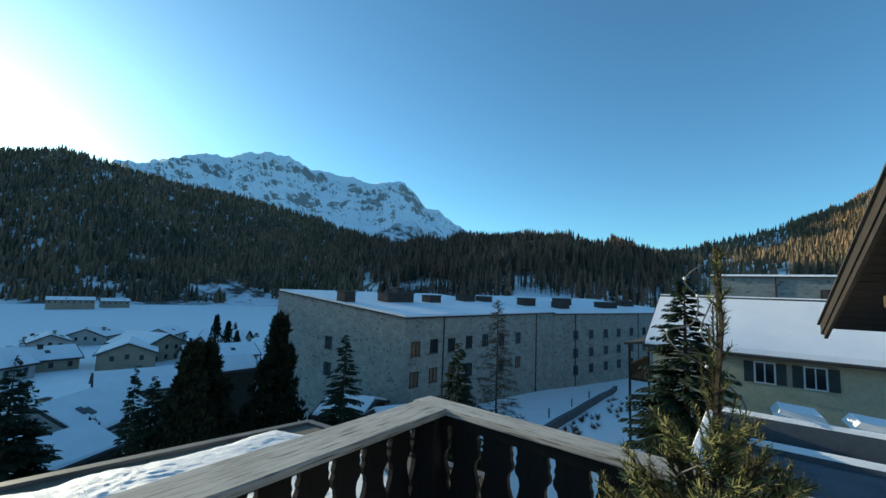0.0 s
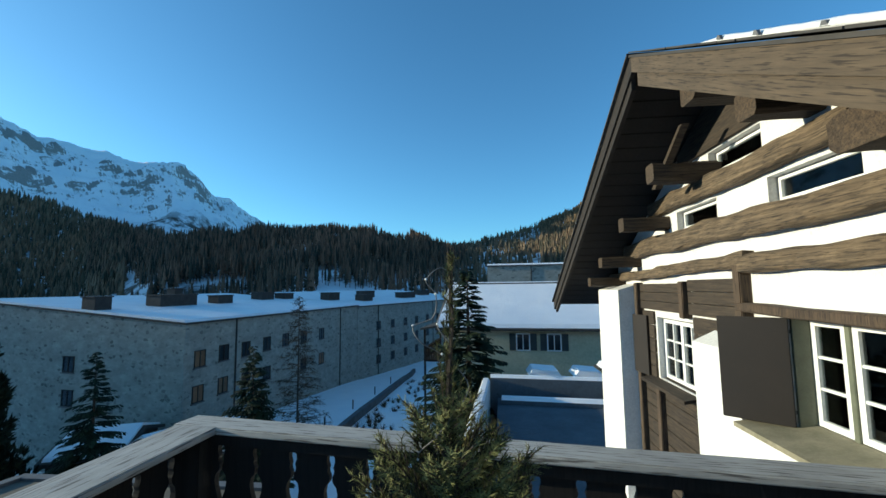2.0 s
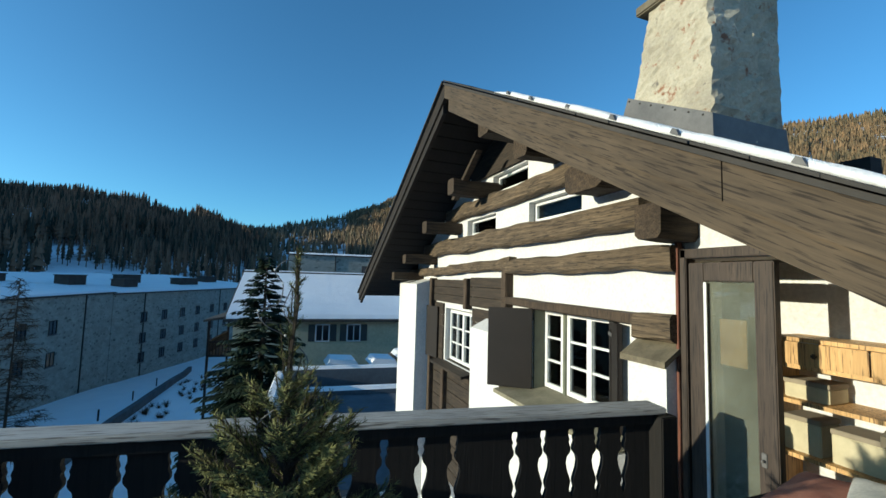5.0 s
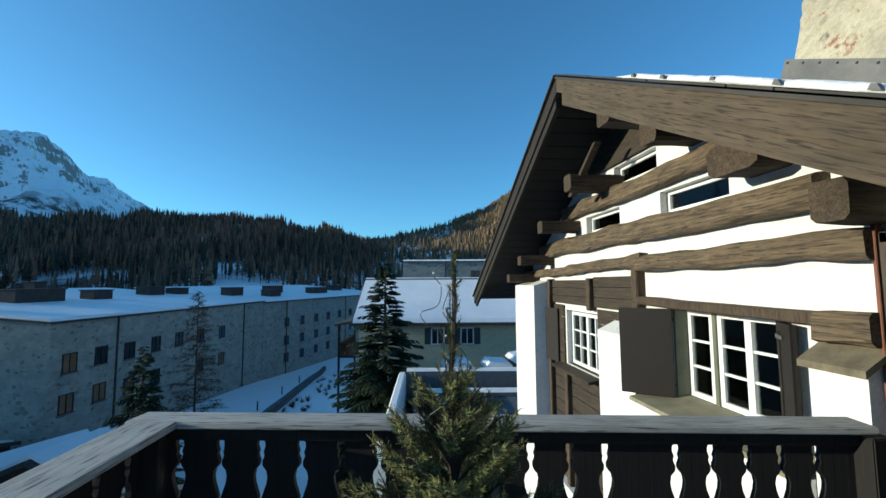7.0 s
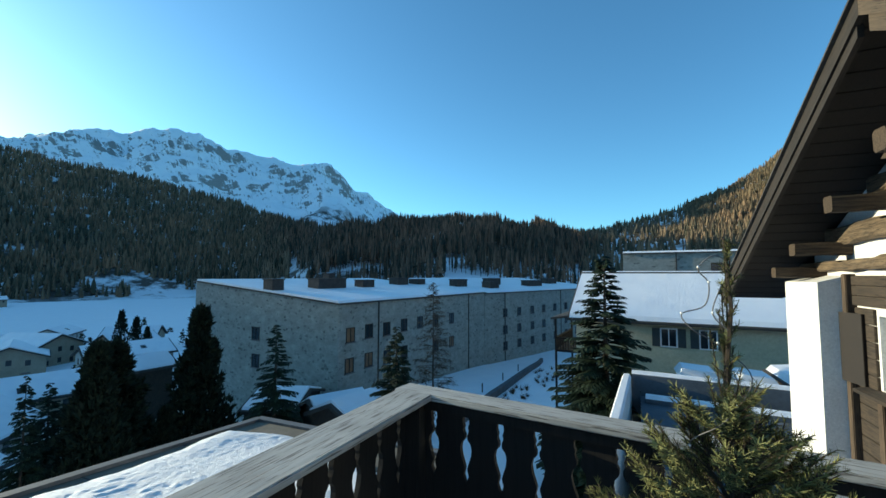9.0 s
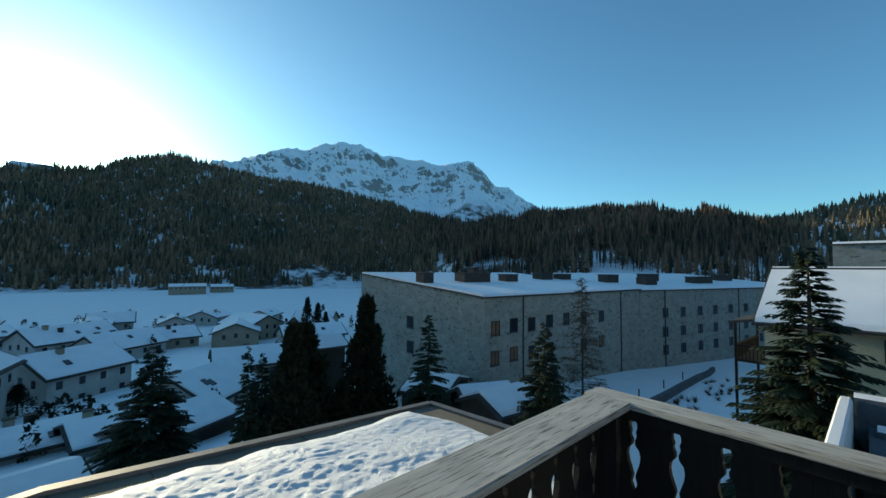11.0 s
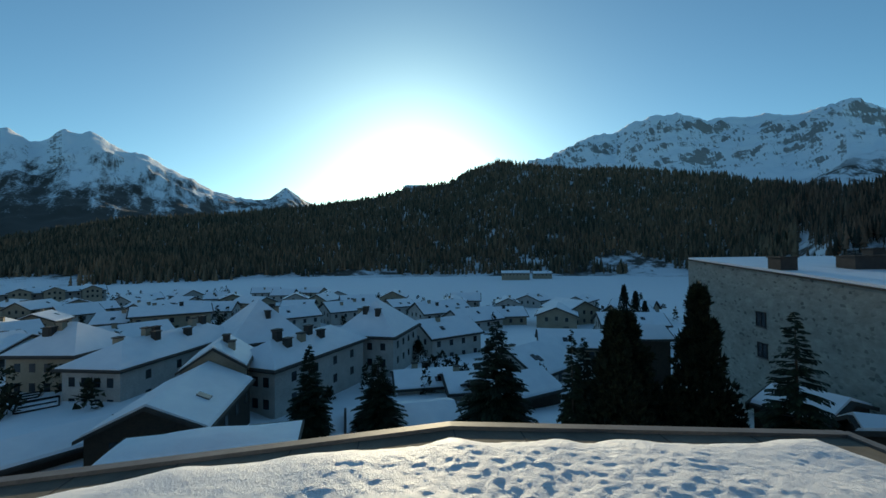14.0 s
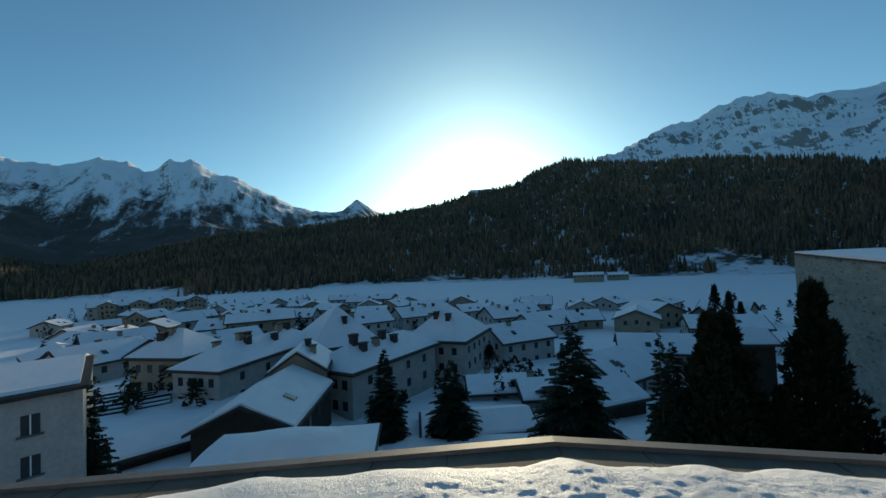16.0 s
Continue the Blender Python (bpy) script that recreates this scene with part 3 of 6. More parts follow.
def build_low_roof():
    ob = thing("lower_roof", "low metal-edged roof below the balcony, covered in deep trampled snow", "roof")
    bm = bmesh.new()
    for y0, y1 in ((-6.0, 0.8), (0.8, 4.25)):
        a = [bm.verts.new(p) for p in ((-3.95, y0, low_roof_z(y0)), (-1.56, y0, low_roof_z(y0)), (-1.56, y1, low_roof_z(y1)), (-3.95, y1, low_roof_z(y1)))]
        b = [bm.verts.new(v.co - Vector((0, 0, 0.16))) for v in a]
        bm.faces.new(a)
        bm.faces.new(b[::-1])
        for i in range(4):
            bm.faces.new((a[i - 1], a[i], b[i], b[i - 1]))
    part("roof_deck", bm, FLASH, ob)
    # upstand along the outer edge and standing seams across the flashing
    for y0, y1 in ((-6.0, 0.8), (0.8, 4.25)):
        d = Vector((0, y1 - y0, low_roof_z(y1) - low_roof_z(y0)))
        part("edge_strip", prism([(-0.045, -0.02), (0.045, -0.02), (0.045, 0.03), (-0.045, 0.03)], (-3.93, y0, low_roof_z(y0)), (1, 0, 0), (0, 0, 1), d), LEAD, ob)
    part("edge_strip", boxes((-3.95, -1.56, 4.2, 4.29, -0.03, 0.03)), LEAD, ob)
    for y in (-4.6, -3.3, -2.6, -1.9, -1.2, -0.4, 0.1, 0.82, 1.35, 2.5, 3.3):
        part("seam", boxes((-3.88, -3.3, y - 0.004, y + 0.004, low_roof_z(y) - 0.02, low_roof_z(y) + 0.004)), ROOFDARK, ob)
    # snow blanket
    nx, ny = 190, 620
    xs, ys = np.linspace(-3.62, -1.57, nx), np.linspace(-5.9, 3.95, ny)
    X, Y = np.meshgrid(xs, ys)
    edge = -3.58 + 0.12 * value_noise(Y * 1.1, Y * 0 + 2, 4) + 0.05 * value_noise(Y * 4, Y * 0, 5)
    far = 3.75 + 0.12 * value_noise(X * 2, X * 0 + 7, 6) - 0.35 * np.clip((X + 2.4), 0, 1) ** 2
    d = np.minimum(X - edge, far - Y)
    cover = np.clip(d / 0.42, 0, 1)
    cover = np.sqrt(np.clip(1 - (1 - cover) ** 2, 0, 1))
    dep = 0.17 + 0.035 * fractal(X / 0.9, Y / 0.9, 31, 2)
    tracks = np.clip(0.5 + 0.9 * value_noise(X / 0.5, Y / 0.7, 41), 0, 1)
    lumps = 0.005 * fractal(X / 0.04, Y / 0.05, 33, 2) + (0.3 + tracks) * 0.0065 * np.clip(fractal(X / 0.075, Y / 0.09, 37, 3), -0.5, 0.7) + 0.006 * np.clip(fractal(X / 0.3, Y / 0.36, 39, 2), -0.7, 0.8)
    trod = np.clip(1.15 - np.abs(Y - 1.6) / 2.6, 0.15, 1)
    Z = low_roof_z_arr(Y) - 0.05 + cover * (dep + lumps * trod + 0.05)
    verts = np.stack([X.ravel(), Y.ravel(), Z.ravel()], 1)
    i, j = np.meshgrid(np.arange(ny - 1), np.arange(nx - 1), indexing="ij")
    faces = np.stack([i * nx + j, i * nx + j + 1, (i + 1) * nx + j + 1, (i + 1) * nx + j], -1).reshape(-1, 4)
    raw("snow_blanket", verts, faces, SNOW, ob, "deep trampled white snow", smooth=True)
    # wall that carries the roof
    part("wall", boxes((-3.8, -1.6, -5.9, 4.05, -13, -0.45)), PLASTER, ob)


def low_roof_z_arr(y):
    return 0.25 - np.abs(y - 0.8) * 0.0725


build_low_roof()

# ---- chalet ----
FX = 2.85                     # facade plane
APEX_Y, APEX_Z, BX = 5.03, 4.08, 1.85
SN, SF = 0.55, 0.496          # slopes of the two roof sides
Y_NEAR, Y_FAR = -1.2, 10.54


def roof_z(y):
    return APEX_Z - (SN * (APEX_Y - y) if y < APEX_Y else SF * (y - APEX_Y))


chalet = thing("chalet", "white plaster and log chalet with brown shutters and snowy roof", "house")


def slope_slab(y0, y1, x0, x1, top, bottom):
    bm = bmesh.new()
    v = [bm.verts.new((x, y, roof_z(y) + dz)) for dz in (top, bottom) for x, y in ((x0, y0), (x1, y0), (x1, y1), (x0, y1))]
    for f in ((0, 1, 2, 3), (7, 6, 5, 4), (0, 4, 5, 1), (1, 5, 6, 2), (2, 6, 7, 3), (3, 7, 4, 0)):
        bm.faces.new([v[i] for i in f])
    return bm


def build_chalet():
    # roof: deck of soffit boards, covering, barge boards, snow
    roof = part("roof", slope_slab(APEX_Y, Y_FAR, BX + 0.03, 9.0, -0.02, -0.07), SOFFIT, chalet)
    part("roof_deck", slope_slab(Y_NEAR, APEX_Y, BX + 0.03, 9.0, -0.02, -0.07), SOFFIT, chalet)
    part("roof_cover", slope_slab(Y_NEAR - 0.04, APEX_Y + 0.02, BX - 0.03, 9.02, 0.008, -0.018), ROOFDARK, chalet)
    part("roof_cover", slope_slab(APEX_Y + 0.002, Y_FAR + 0.04, BX - 0.05, 9.02, 0.008, -0.018), ROOFDARK, chalet)
    for ya, yb in ((Y_NEAR, 1.69), (1.696, APEX_Y - 0.001)):
        part("barge_board", slope_slab(ya, yb, BX - 0.012, BX + 0.035, -0.02, -0.20), BARGE, chalet)
    part("barge_board", slope_slab(Y_NEAR, APEX_Y - 0.09, BX + 0.012, BX + 0.06, -0.19, -0.345), BARGE, chalet)
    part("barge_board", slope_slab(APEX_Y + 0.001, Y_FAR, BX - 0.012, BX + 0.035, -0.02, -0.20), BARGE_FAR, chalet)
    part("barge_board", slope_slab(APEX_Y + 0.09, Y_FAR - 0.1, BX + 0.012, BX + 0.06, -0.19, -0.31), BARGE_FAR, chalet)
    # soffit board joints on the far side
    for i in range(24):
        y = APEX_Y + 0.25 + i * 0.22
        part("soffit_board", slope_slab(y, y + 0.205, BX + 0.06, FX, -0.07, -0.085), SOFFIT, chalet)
    # shingle butts along the near barge
    rnd = random.Random(3)
    y = APEX_Y - 0.05
    while y > Y_NEAR + 0.3:
        w = rnd.uniform(0.17, 0.3)
        part("roof_tile", slope_slab(y - w, y - 0.006, BX - 0.045 - rnd.uniform(0, 0.012), BX + 0.3, 0.020 + rnd.uniform(0, 0.006), 0.009), ROOFDARK, chalet)
        y -= w
    # roof snow
    ny, nx = 90, 14
    ys, xs = np.linspace(Y_NEAR + 0.1, 3.85, ny), np.linspace(BX - 0.01, 2.75, nx)
    verts = []
    for yy in ys:
        lip = 0.05 * noise.noise((yy * 1.7, 0, 3)) + 0.02 * noise.noise((yy * 6, 0, 8))
        for k, xx in enumerate(xs):
            h = (0.035 if k == 0 else 0.068 - 0.04 * (k / nx) ** 2) + 0.014 * noise.noise((xx * 0.5, yy * 2.5, 1)) + 0.008 * noise.noise((xx * 2, yy * 7, 4))
            h *= min(1.0, (3.88 - yy) / 0.5 + 0.3)
            verts.append((xx + (lip * 0.5 + 0.02 if k == 0 else (lip * 0.5 - 0.02 if k == 1 else 0)), yy, roof_z(yy) + max(h, 0.024)))
    faces = [(i * nx + j, i * nx + j + 1, (i + 1) * nx + j + 1, (i + 1) * nx + j) for i in range(ny - 1) for j in range(nx - 1)]
    low = [(BX + 0.03, yy, roof_z(yy) + 0.025) for yy in ys]
    faces += [(len(verts) + i, i * nx, (i + 1) * nx, len(verts) + i + 1) for i in range(ny - 1)]
    raw("roof_snow", verts + low, faces, SNOW, chalet, "thick white snow layer", smooth=True)
    for yy in (3.55, 3.2, 2.75, 2.35, 1.95, 1.45, 0.9, 0.3):
        bm = prism([(0, 0), (0.05, 0), (0.035, 0.03), (0.015, 0.03)], (BX + 0.0, yy, roof_z(yy) + 0.035), (0, -1, -SN), (0, 0, 1), (0.02, 0, 0))
        part("snow_guard", bm, LEAD, chalet, "dark metal snow guard")
    # gable wall, opened for the windows and the doorway
    top = [(Y_FAR - 1.5, roof_z(Y_FAR - 1.5) - 0.08), (APEX_Y, APEX_Z - 0.08), (0.0, roof_z(0.0) - 0.08)]
    holes = [(3.78, 4.72, 2.40, 2.64), (5.55, 6.5, 2.40, 2.64), (4.75, 5.65, 2.93, 3.17)]
    bm = bmesh.new()
    ys = sorted({-0.6, 1.25, 2.62, 3.3, 4.62, 6.15, 7.35, 9.05, APEX_Y} | {h[0] for h in holes} | {h[1] for h in holes})
    zs = sorted({-9.0, 0.0, 0.46, 1.38, 1.88} | {h[2] for h in holes} | {h[3] for h in holes})
    openings = holes + [(3.3, 4.62, 0.46, 1.38), (6.15, 7.35, 0.30, 1.20), (1.25, 2.62, 0.0, 1.88)]
    zs = sorted(set(zs) | {0.30, 1.20})
    ys = sorted(set(ys) | {APEX_Y - (APEX_Z - 0.08 - z) / SN for z in zs if z > 1.0} | {APEX_Y + (APEX_Z - 0.08 - z) / SF for z in zs if z > 1.99})
    for y0, y1 in zip(ys, ys[1:]):
        ym = (y0 + y1) / 2
        lim0, lim1 = roof_z(y0) - 0.08, roof_z(y1) - 0.08
        for z0, z1 in zip(zs, zs[1:] + [9.0]):
            if any(a < ym < b and c < (z0 + z1) / 2 < d for a, b, c, d in openings):
                continue
            a0, a1 = min(z1, lim0), min(z1, lim1)
            if a0 <= z0 and a1 <= z0:
                continue
            a0, a1 = max(a0, z0), max(a1, z0)
            for x, rev in ((FX, 1), (FX + 0.3, -1)):
                q = [(x, y0, z0), (x, y1, z0), (x, y1, a1), (x, y0, a0)]
                bm.faces.new([bm.verts.new(p) for p in q[::rev]])
    for a, b, c, d in openings:
        for q in (((a, c), (b, c)), ((b, c), (b, d)), ((b, d), (a, d)), ((a, d), (a, c))):
            (ya, za), (yb, zb) = q
            bm.faces.new([bm.verts.new(p) for p in ((FX, ya, za), (FX + 0.3, ya, za), (FX + 0.3, yb, zb), (FX, yb, zb))])
    part("wall", bm, PLASTER, chalet, "white lime plaster gable wall")
    part("side_wall", boxes((FX, 9.0, 9.05, 9.35, -9, roof_z(9.3) - 0.1)), PLASTER, chalet)
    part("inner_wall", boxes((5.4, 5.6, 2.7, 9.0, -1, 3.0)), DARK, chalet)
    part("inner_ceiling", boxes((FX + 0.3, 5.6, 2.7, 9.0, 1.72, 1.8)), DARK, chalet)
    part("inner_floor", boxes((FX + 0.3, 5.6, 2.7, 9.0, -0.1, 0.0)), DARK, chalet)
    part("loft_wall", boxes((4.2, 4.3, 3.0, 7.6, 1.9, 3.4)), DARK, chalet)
    # hewn beams
    beams = [((2.82, 2.68, 1.89), (2.82, 5.05, 1.87), 0.20, 0.18, 1), ((2.82, 4.98, 1.92), (2.82, 9.35, 1.80), 0.18, 0.15, 2),
             ((2.82, 2.95, 2.27), (2.82, 8.3, 2.25), 0.22, 0.25, 3), ((2.82, 3.7, 2.80), (2.82, 7.15, 2.78), 0.20, 0.22, 4)]
    for a, b, w, h, s in beams:
        part("log_beam", log_beam(a, b, w, h, s), BEAM, chalet, smooth=False)
    part("lintel", log_beam((2.80, 2.98, 1.42), (2.80, 5.15, 1.45), 0.14, 0.09, 6, 0.006), POSTW, chalet, "dark straight window lintel")
    part("log_beam", log_beam((2.80, 2.68, 1.38), (2.80, 3.02, 1.38), 0.2, 0.2, 7, 0.012, 8), BEAM, chalet)
    # dark gable infill
    part("gable_board", prism([(4.2, 3.19), (6.3, 3.19), (6.3, 3.33), (5.03, 3.95), (4.2, 3.53)], (2.80, 0, 0), (0, 1, 0), (0, 0, 1), (0.05, 0, 0)), BOARD, chalet)
    # purlin ends
    for y, z, w, h, x0 in ((4.52, 3.40, 0.26, 0.21, 2.12), (4.12, 3.09, 0.255, 0.25, 2.345), (3.385, 2.61, 0.47, 0.25, 2.52), (2.67, 2.13, 0.22, 0.24, 2.49),
                           (5.70, 2.97, 0.22, 0.22, 2.22), (6.80, 2.54, 0.22, 0.19, 2.22), (7.95, 2.06, 0.22, 0.17, 2.22), (8.75, 1.75, 0.2, 0.16, 2.22)):
        bm = log_beam((x0, y, z), (3.0, y, z), w, h, int(y * 100), 0.010, 8)
        part("purlin_end", bm, BEAMX, chalet, "squared dark roof purlin end")
    part("brace", prism([(5.15, 3.35), (5.22, 3.35), (6.0, 2.85), (5.9, 2.83)], (2.35, 0, 0), (0, 1, 0), (0, 0, 1), (0.08, 0, 0)), BEAMX, chalet)
    # plank panels
    def panel(y0, y1, z0, z1, rows, x=2.80):
        h = (z1 - z0) / rows
        for i in range(rows):
            part("plank", boxes((x, x + 0.06, y0, y1, z0 + i * h + 0.004, z0 + (i + 1) * h - 0.004), bevel=0.006), BOARD, chalet)
    panel(5.2, 6.25, 1.30, 1.74, 3)
    panel(6.4, 7.95, 1.30, 1.70, 3)
    panel(5.75, 7.98, -1.6, 0.24, 9, 2.82)
    panel(5.2, 6.2, 0.24, 1.28, 5, 2.82)
    panel(7.4, 7.98, 0.24, 1.28, 5, 2.82)
    for y, z0, z1 in ((5.12, 1.25, 1.95), (6.32, 1.25, 1.72), (7.9, -1.2, 1.72), (7.2, -1.6, 0.24)):
        part("stud", boxes((2.74, 2.86, y - 0.06, y + 0.06, z0, z1), bevel=0.01), POSTW, chalet)
    # thick masonry piers with sloping tops
    def pier(y0, y1, zt, zw, x=2.56, cap=None):
        bm = prism([(x, -9), (FX, -9), (FX, zw), (x, zt)], (0, y0, 0), (1, 0, 0), (0, 0, 1), (0, y1 - y0, 0))
        part("masonry_pier", bm, PLASTER, chalet, "thick white masonry pier")
        if cap:
            bm = prism([(x - 0.05, zt - 0.02), (FX, zw + 0.005), (FX, zw + 0.045), (x - 0.05, zt + 0.025)], (0, y0 - 0.03, 0), (1, 0, 0), (0, 0, 1), (0, y1 - y0 + 0.06, 0))
            part("ledge", bm, cap, chalet, "weathered stone slab ledge")
    pier(2.695, 3.04, 1.135, 1.25, 2.68, FAWN)
    pier(4.90, 5.72, 1.05, 1.18, 2.58)
    part("under_wall", boxes((2.58, FX - 0.002, 3.045, 4.9, -9, 0.40)), PLASTER, chalet)
    part("under_wall", boxes((2.70, FX - 0.002, 5.72, 9.1, -9, -1.6)), PLASTER, chalet)
    part("sill_board", prism([(2.50, 0.40), (3.0, 0.47), (3.0, 0.505), (2.50, 0.44)], (0, 3.05, 0), (1, 0, 0), (0, 0, 1), (0, 1.84, 0)), SILLW, chalet, "wide sloping wooden sill")
    part("sill_board", prism([(2.66, 0.22), (3.0, 0.28), (3.0, 0.32), (2.66, 0.26)], (0, 6.2, 0), (1, 0, 0), (0, 0, 1), (0, 1.4, 0)), BOARD, chalet)
    # white corner buttress
    bm = prism([(2.5, -9), (2.846, -9), (2.846, 1.70), (2.5, 1.60)], (0, 8.0, 0), (1, 0, 0), (0, 0, 1), (0, 1.22, 0))
    part("buttress", bm, PLASTER, chalet, "white plaster corner buttress")


build_chalet()


def window(name, y0, y1, z0, z1, cols, rows, x=3.0, groups=None, frame_w=0.05, parent=None):
    """A painted casement window in the facade, with bars and panes."""
    ob = part(name, boxes((x, x + 0.06, y0, y1, z0, z0 + frame_w), (x, x + 0.06, y0, y1, z1 - frame_w, z1), (x, x + 0.06, y0, y0 + frame_w, z0 + frame_w, z1 - frame_w), (x, x + 0.06, y1 - frame_w, y1, z0 + frame_w, z1 - frame_w)), WHITEPAINT, parent)
    w = (y1 - y0 - 2 * frame_w) / cols
    for c in range(1, cols):
        yc = y0 + frame_w + c * w
        t = 0.035 if groups and c in groups else 0.012
        part("mullion", boxes((x - 0.004, x + 0.05, yc - t, yc + t, z0 + frame_w, z1 - frame_w)), WHITEPAINT, ob)
    h = (z1 - z0 - 2 * frame_w) / rows
    for r in range(1, rows):
        zc = z0 + frame_w + r * h
        part("glazing_bar", boxes((x + 0.008, x + 0.045, y0 + frame_w, y1 - frame_w, zc - 0.011, zc + 0.011)), WHITEPAINT, ob)
    for c in range(cols):
        for r in range(rows):
            ya, za = y0 + frame_w + c * w, z0 + frame_w + r * h
            g = part("pane", boxes((x + 0.024, x + 0.028, ya, ya + w, za, za + h)), GLASS, ob)
            g.visible_shadow = False
    return ob


window("window", 3.50, 4.19, 0.51, 1.375, 2, 3, groups=(1,), parent=chalet)
window("window", 4.245, 4.59, 0.51, 1.375, 1, 3, parent=chalet)
part("window_post", boxes((2.985, 3.07, 4.193, 4.242, 0.47, 1.378), bevel=0.004), REVEAL, chalet, "grey-green painted window post")
part("window_post", boxes((2.86, 3.07, 4.593, 4.617, 0.47, 1.378), bevel=0.003), REVEAL, chalet, "grey-green painted window post")
window("window", 6.17, 7.32, 0.32, 1.17, 4, 3, x=2.93, groups=(2,), parent=chalet)
for y0, y1, z0, z1 in ((3.80, 4.70, 2.41, 2.63), (5.57, 6.48, 2.41, 2.63), (4.77, 5.63, 2.94, 3.16)):
    window("attic_window", y0, y1, z0, z1, 1, 1, x=2.93, frame_w=0.03, parent=chalet)


def shutter(at, turn, w=0.42, h=0.92):
    """A framed shutter leaf standing open on its hinge."""
    ob = part("shutter", boxes((0, w, -0.018, 0.018, 0, h), bevel=0.004), SHUTTER, chalet, "dark brown painted shutter")
    part("shutter_frame", boxes((0.0, w, -0.027, -0.018, 0, 0.07), (0.0, w, -0.027, -0.018, h - 0.07, h), (0.0, 0.06, -0.027, -0.018, 0.07, h - 0.07), (w - 0.06, w, -0.027, -0.018, 0.07, h - 0.07)), SHUTTER, ob)
    for z in (0.10, h - 0.13):
        part("hinge", boxes((-0.02, 0.16, -0.033, -0.027, z, z + 0.03)), LEAD, ob)
    ob.location, ob.rotation_euler = at, (0, 0, radians(turn))
    return ob


shutter((2.835, 4.60, 0.485), 142, 0.51, 0.90)
shutter((2.97, 3.51, 0.46), 236, 0.38, 0.90)
for z in (0.98, 1.10):
    part("paper_note", boxes((3.03, 3.034, 3.66, 3.76, z, z + 0.09)), FAWN, chalet, "tan paper note behind the window")
shutter((2.80, 7.60, 0.28), 100, 0.50, 0.92)


# ---- trees ----
def conifer(seed, h=10.0, rad=2.3, levels=44, per=13, droop=0.28, needles=None, width=0.42):
    """A spruce: tapered trunk and whorls of drooping sprays."""
    rnd = random.Random(seed)
    ob = thing("spruce_tree", "tall dark green spruce with drooping snowless branches", "tree", "conifers below the balcony")
    bm = bmesh.new()
    bmesh.ops.create_cone(bm, cap_ends=True, segments=8, radius1=h * 0.018, radius2=0.01, depth=h * 0.98, matrix=Matrix.Translation((0, 0, h * 0.49)))
    part("trunk", bm, BARK, ob)
    V, F = [], []

    def spray(p, d, L, wide, drop):
        side = Vector((-d.y, d.x, 0))
        mid, tip = p + d * L * 0.55 - Vector((0, 0, drop * 0.35)), p + d * L - Vector((0, 0, drop))
        b = len(V)
        V.extend([p, mid + side * wide - Vector((0, 0, wide * 0.4)), tip, mid - side * wide - Vector((0, 0, wide * 0.4)), mid + Vector((0, 0, wide * 0.15))])
        F.extend([(b, b + 1, b + 4), (b + 1, b + 2, b + 4), (b + 2, b + 3, b + 4), (b + 3, b, b + 4)])
        return mid
    for i in range(levels):
        t = (i + rnd.random() * 0.6) / levels
        z = h * (0.04 + 0.96 * t)
        R = rad * (1 - t) ** 0.82 * (0.55 + 0.45 * min(1, t * 6 + 0.5)) + 0.05
        n = max(4, int(per * (1 - 0.45 * t)))
        for k in range(n):
            a = rnd.uniform(0, 6.283)
            d = Vector((math.cos(a), math.sin(a), 0))
            L = R * rnd.uniform(0.65, 1.12)
            drop = L * (droop * (1 - t) + rnd.uniform(-0.08, 0.1)) - 0.12 * t * L
            p = Vector((0, 0, min(h * 0.99, z + rnd.uniform(-0.5, 0.5) * h / levels * 2.2)))
            spray(p, d, L, L * width * 0.3, drop)
            m = max(4, int(L / 0.19))
            for q in range(m):
                s = 0.25 + 0.75 * (q + 0.5) / m
                for sg in (-1, 1):
                    aa = a + sg * rnd.uniform(0.6, 1.0)
                    dd2 = Vector((math.cos(aa), math.sin(aa), 0))
                    pp = p + d * L * s - Vector((0, 0, drop * s * s))
                    spray(pp, dd2, L * 0.36 * (1.15 - s) + 0.14, 0.05 + 0.022 * L, 0.10 + 0.05 * L)
    raw("crown", V, F, needles or NEEDLE, ob)
    return ob


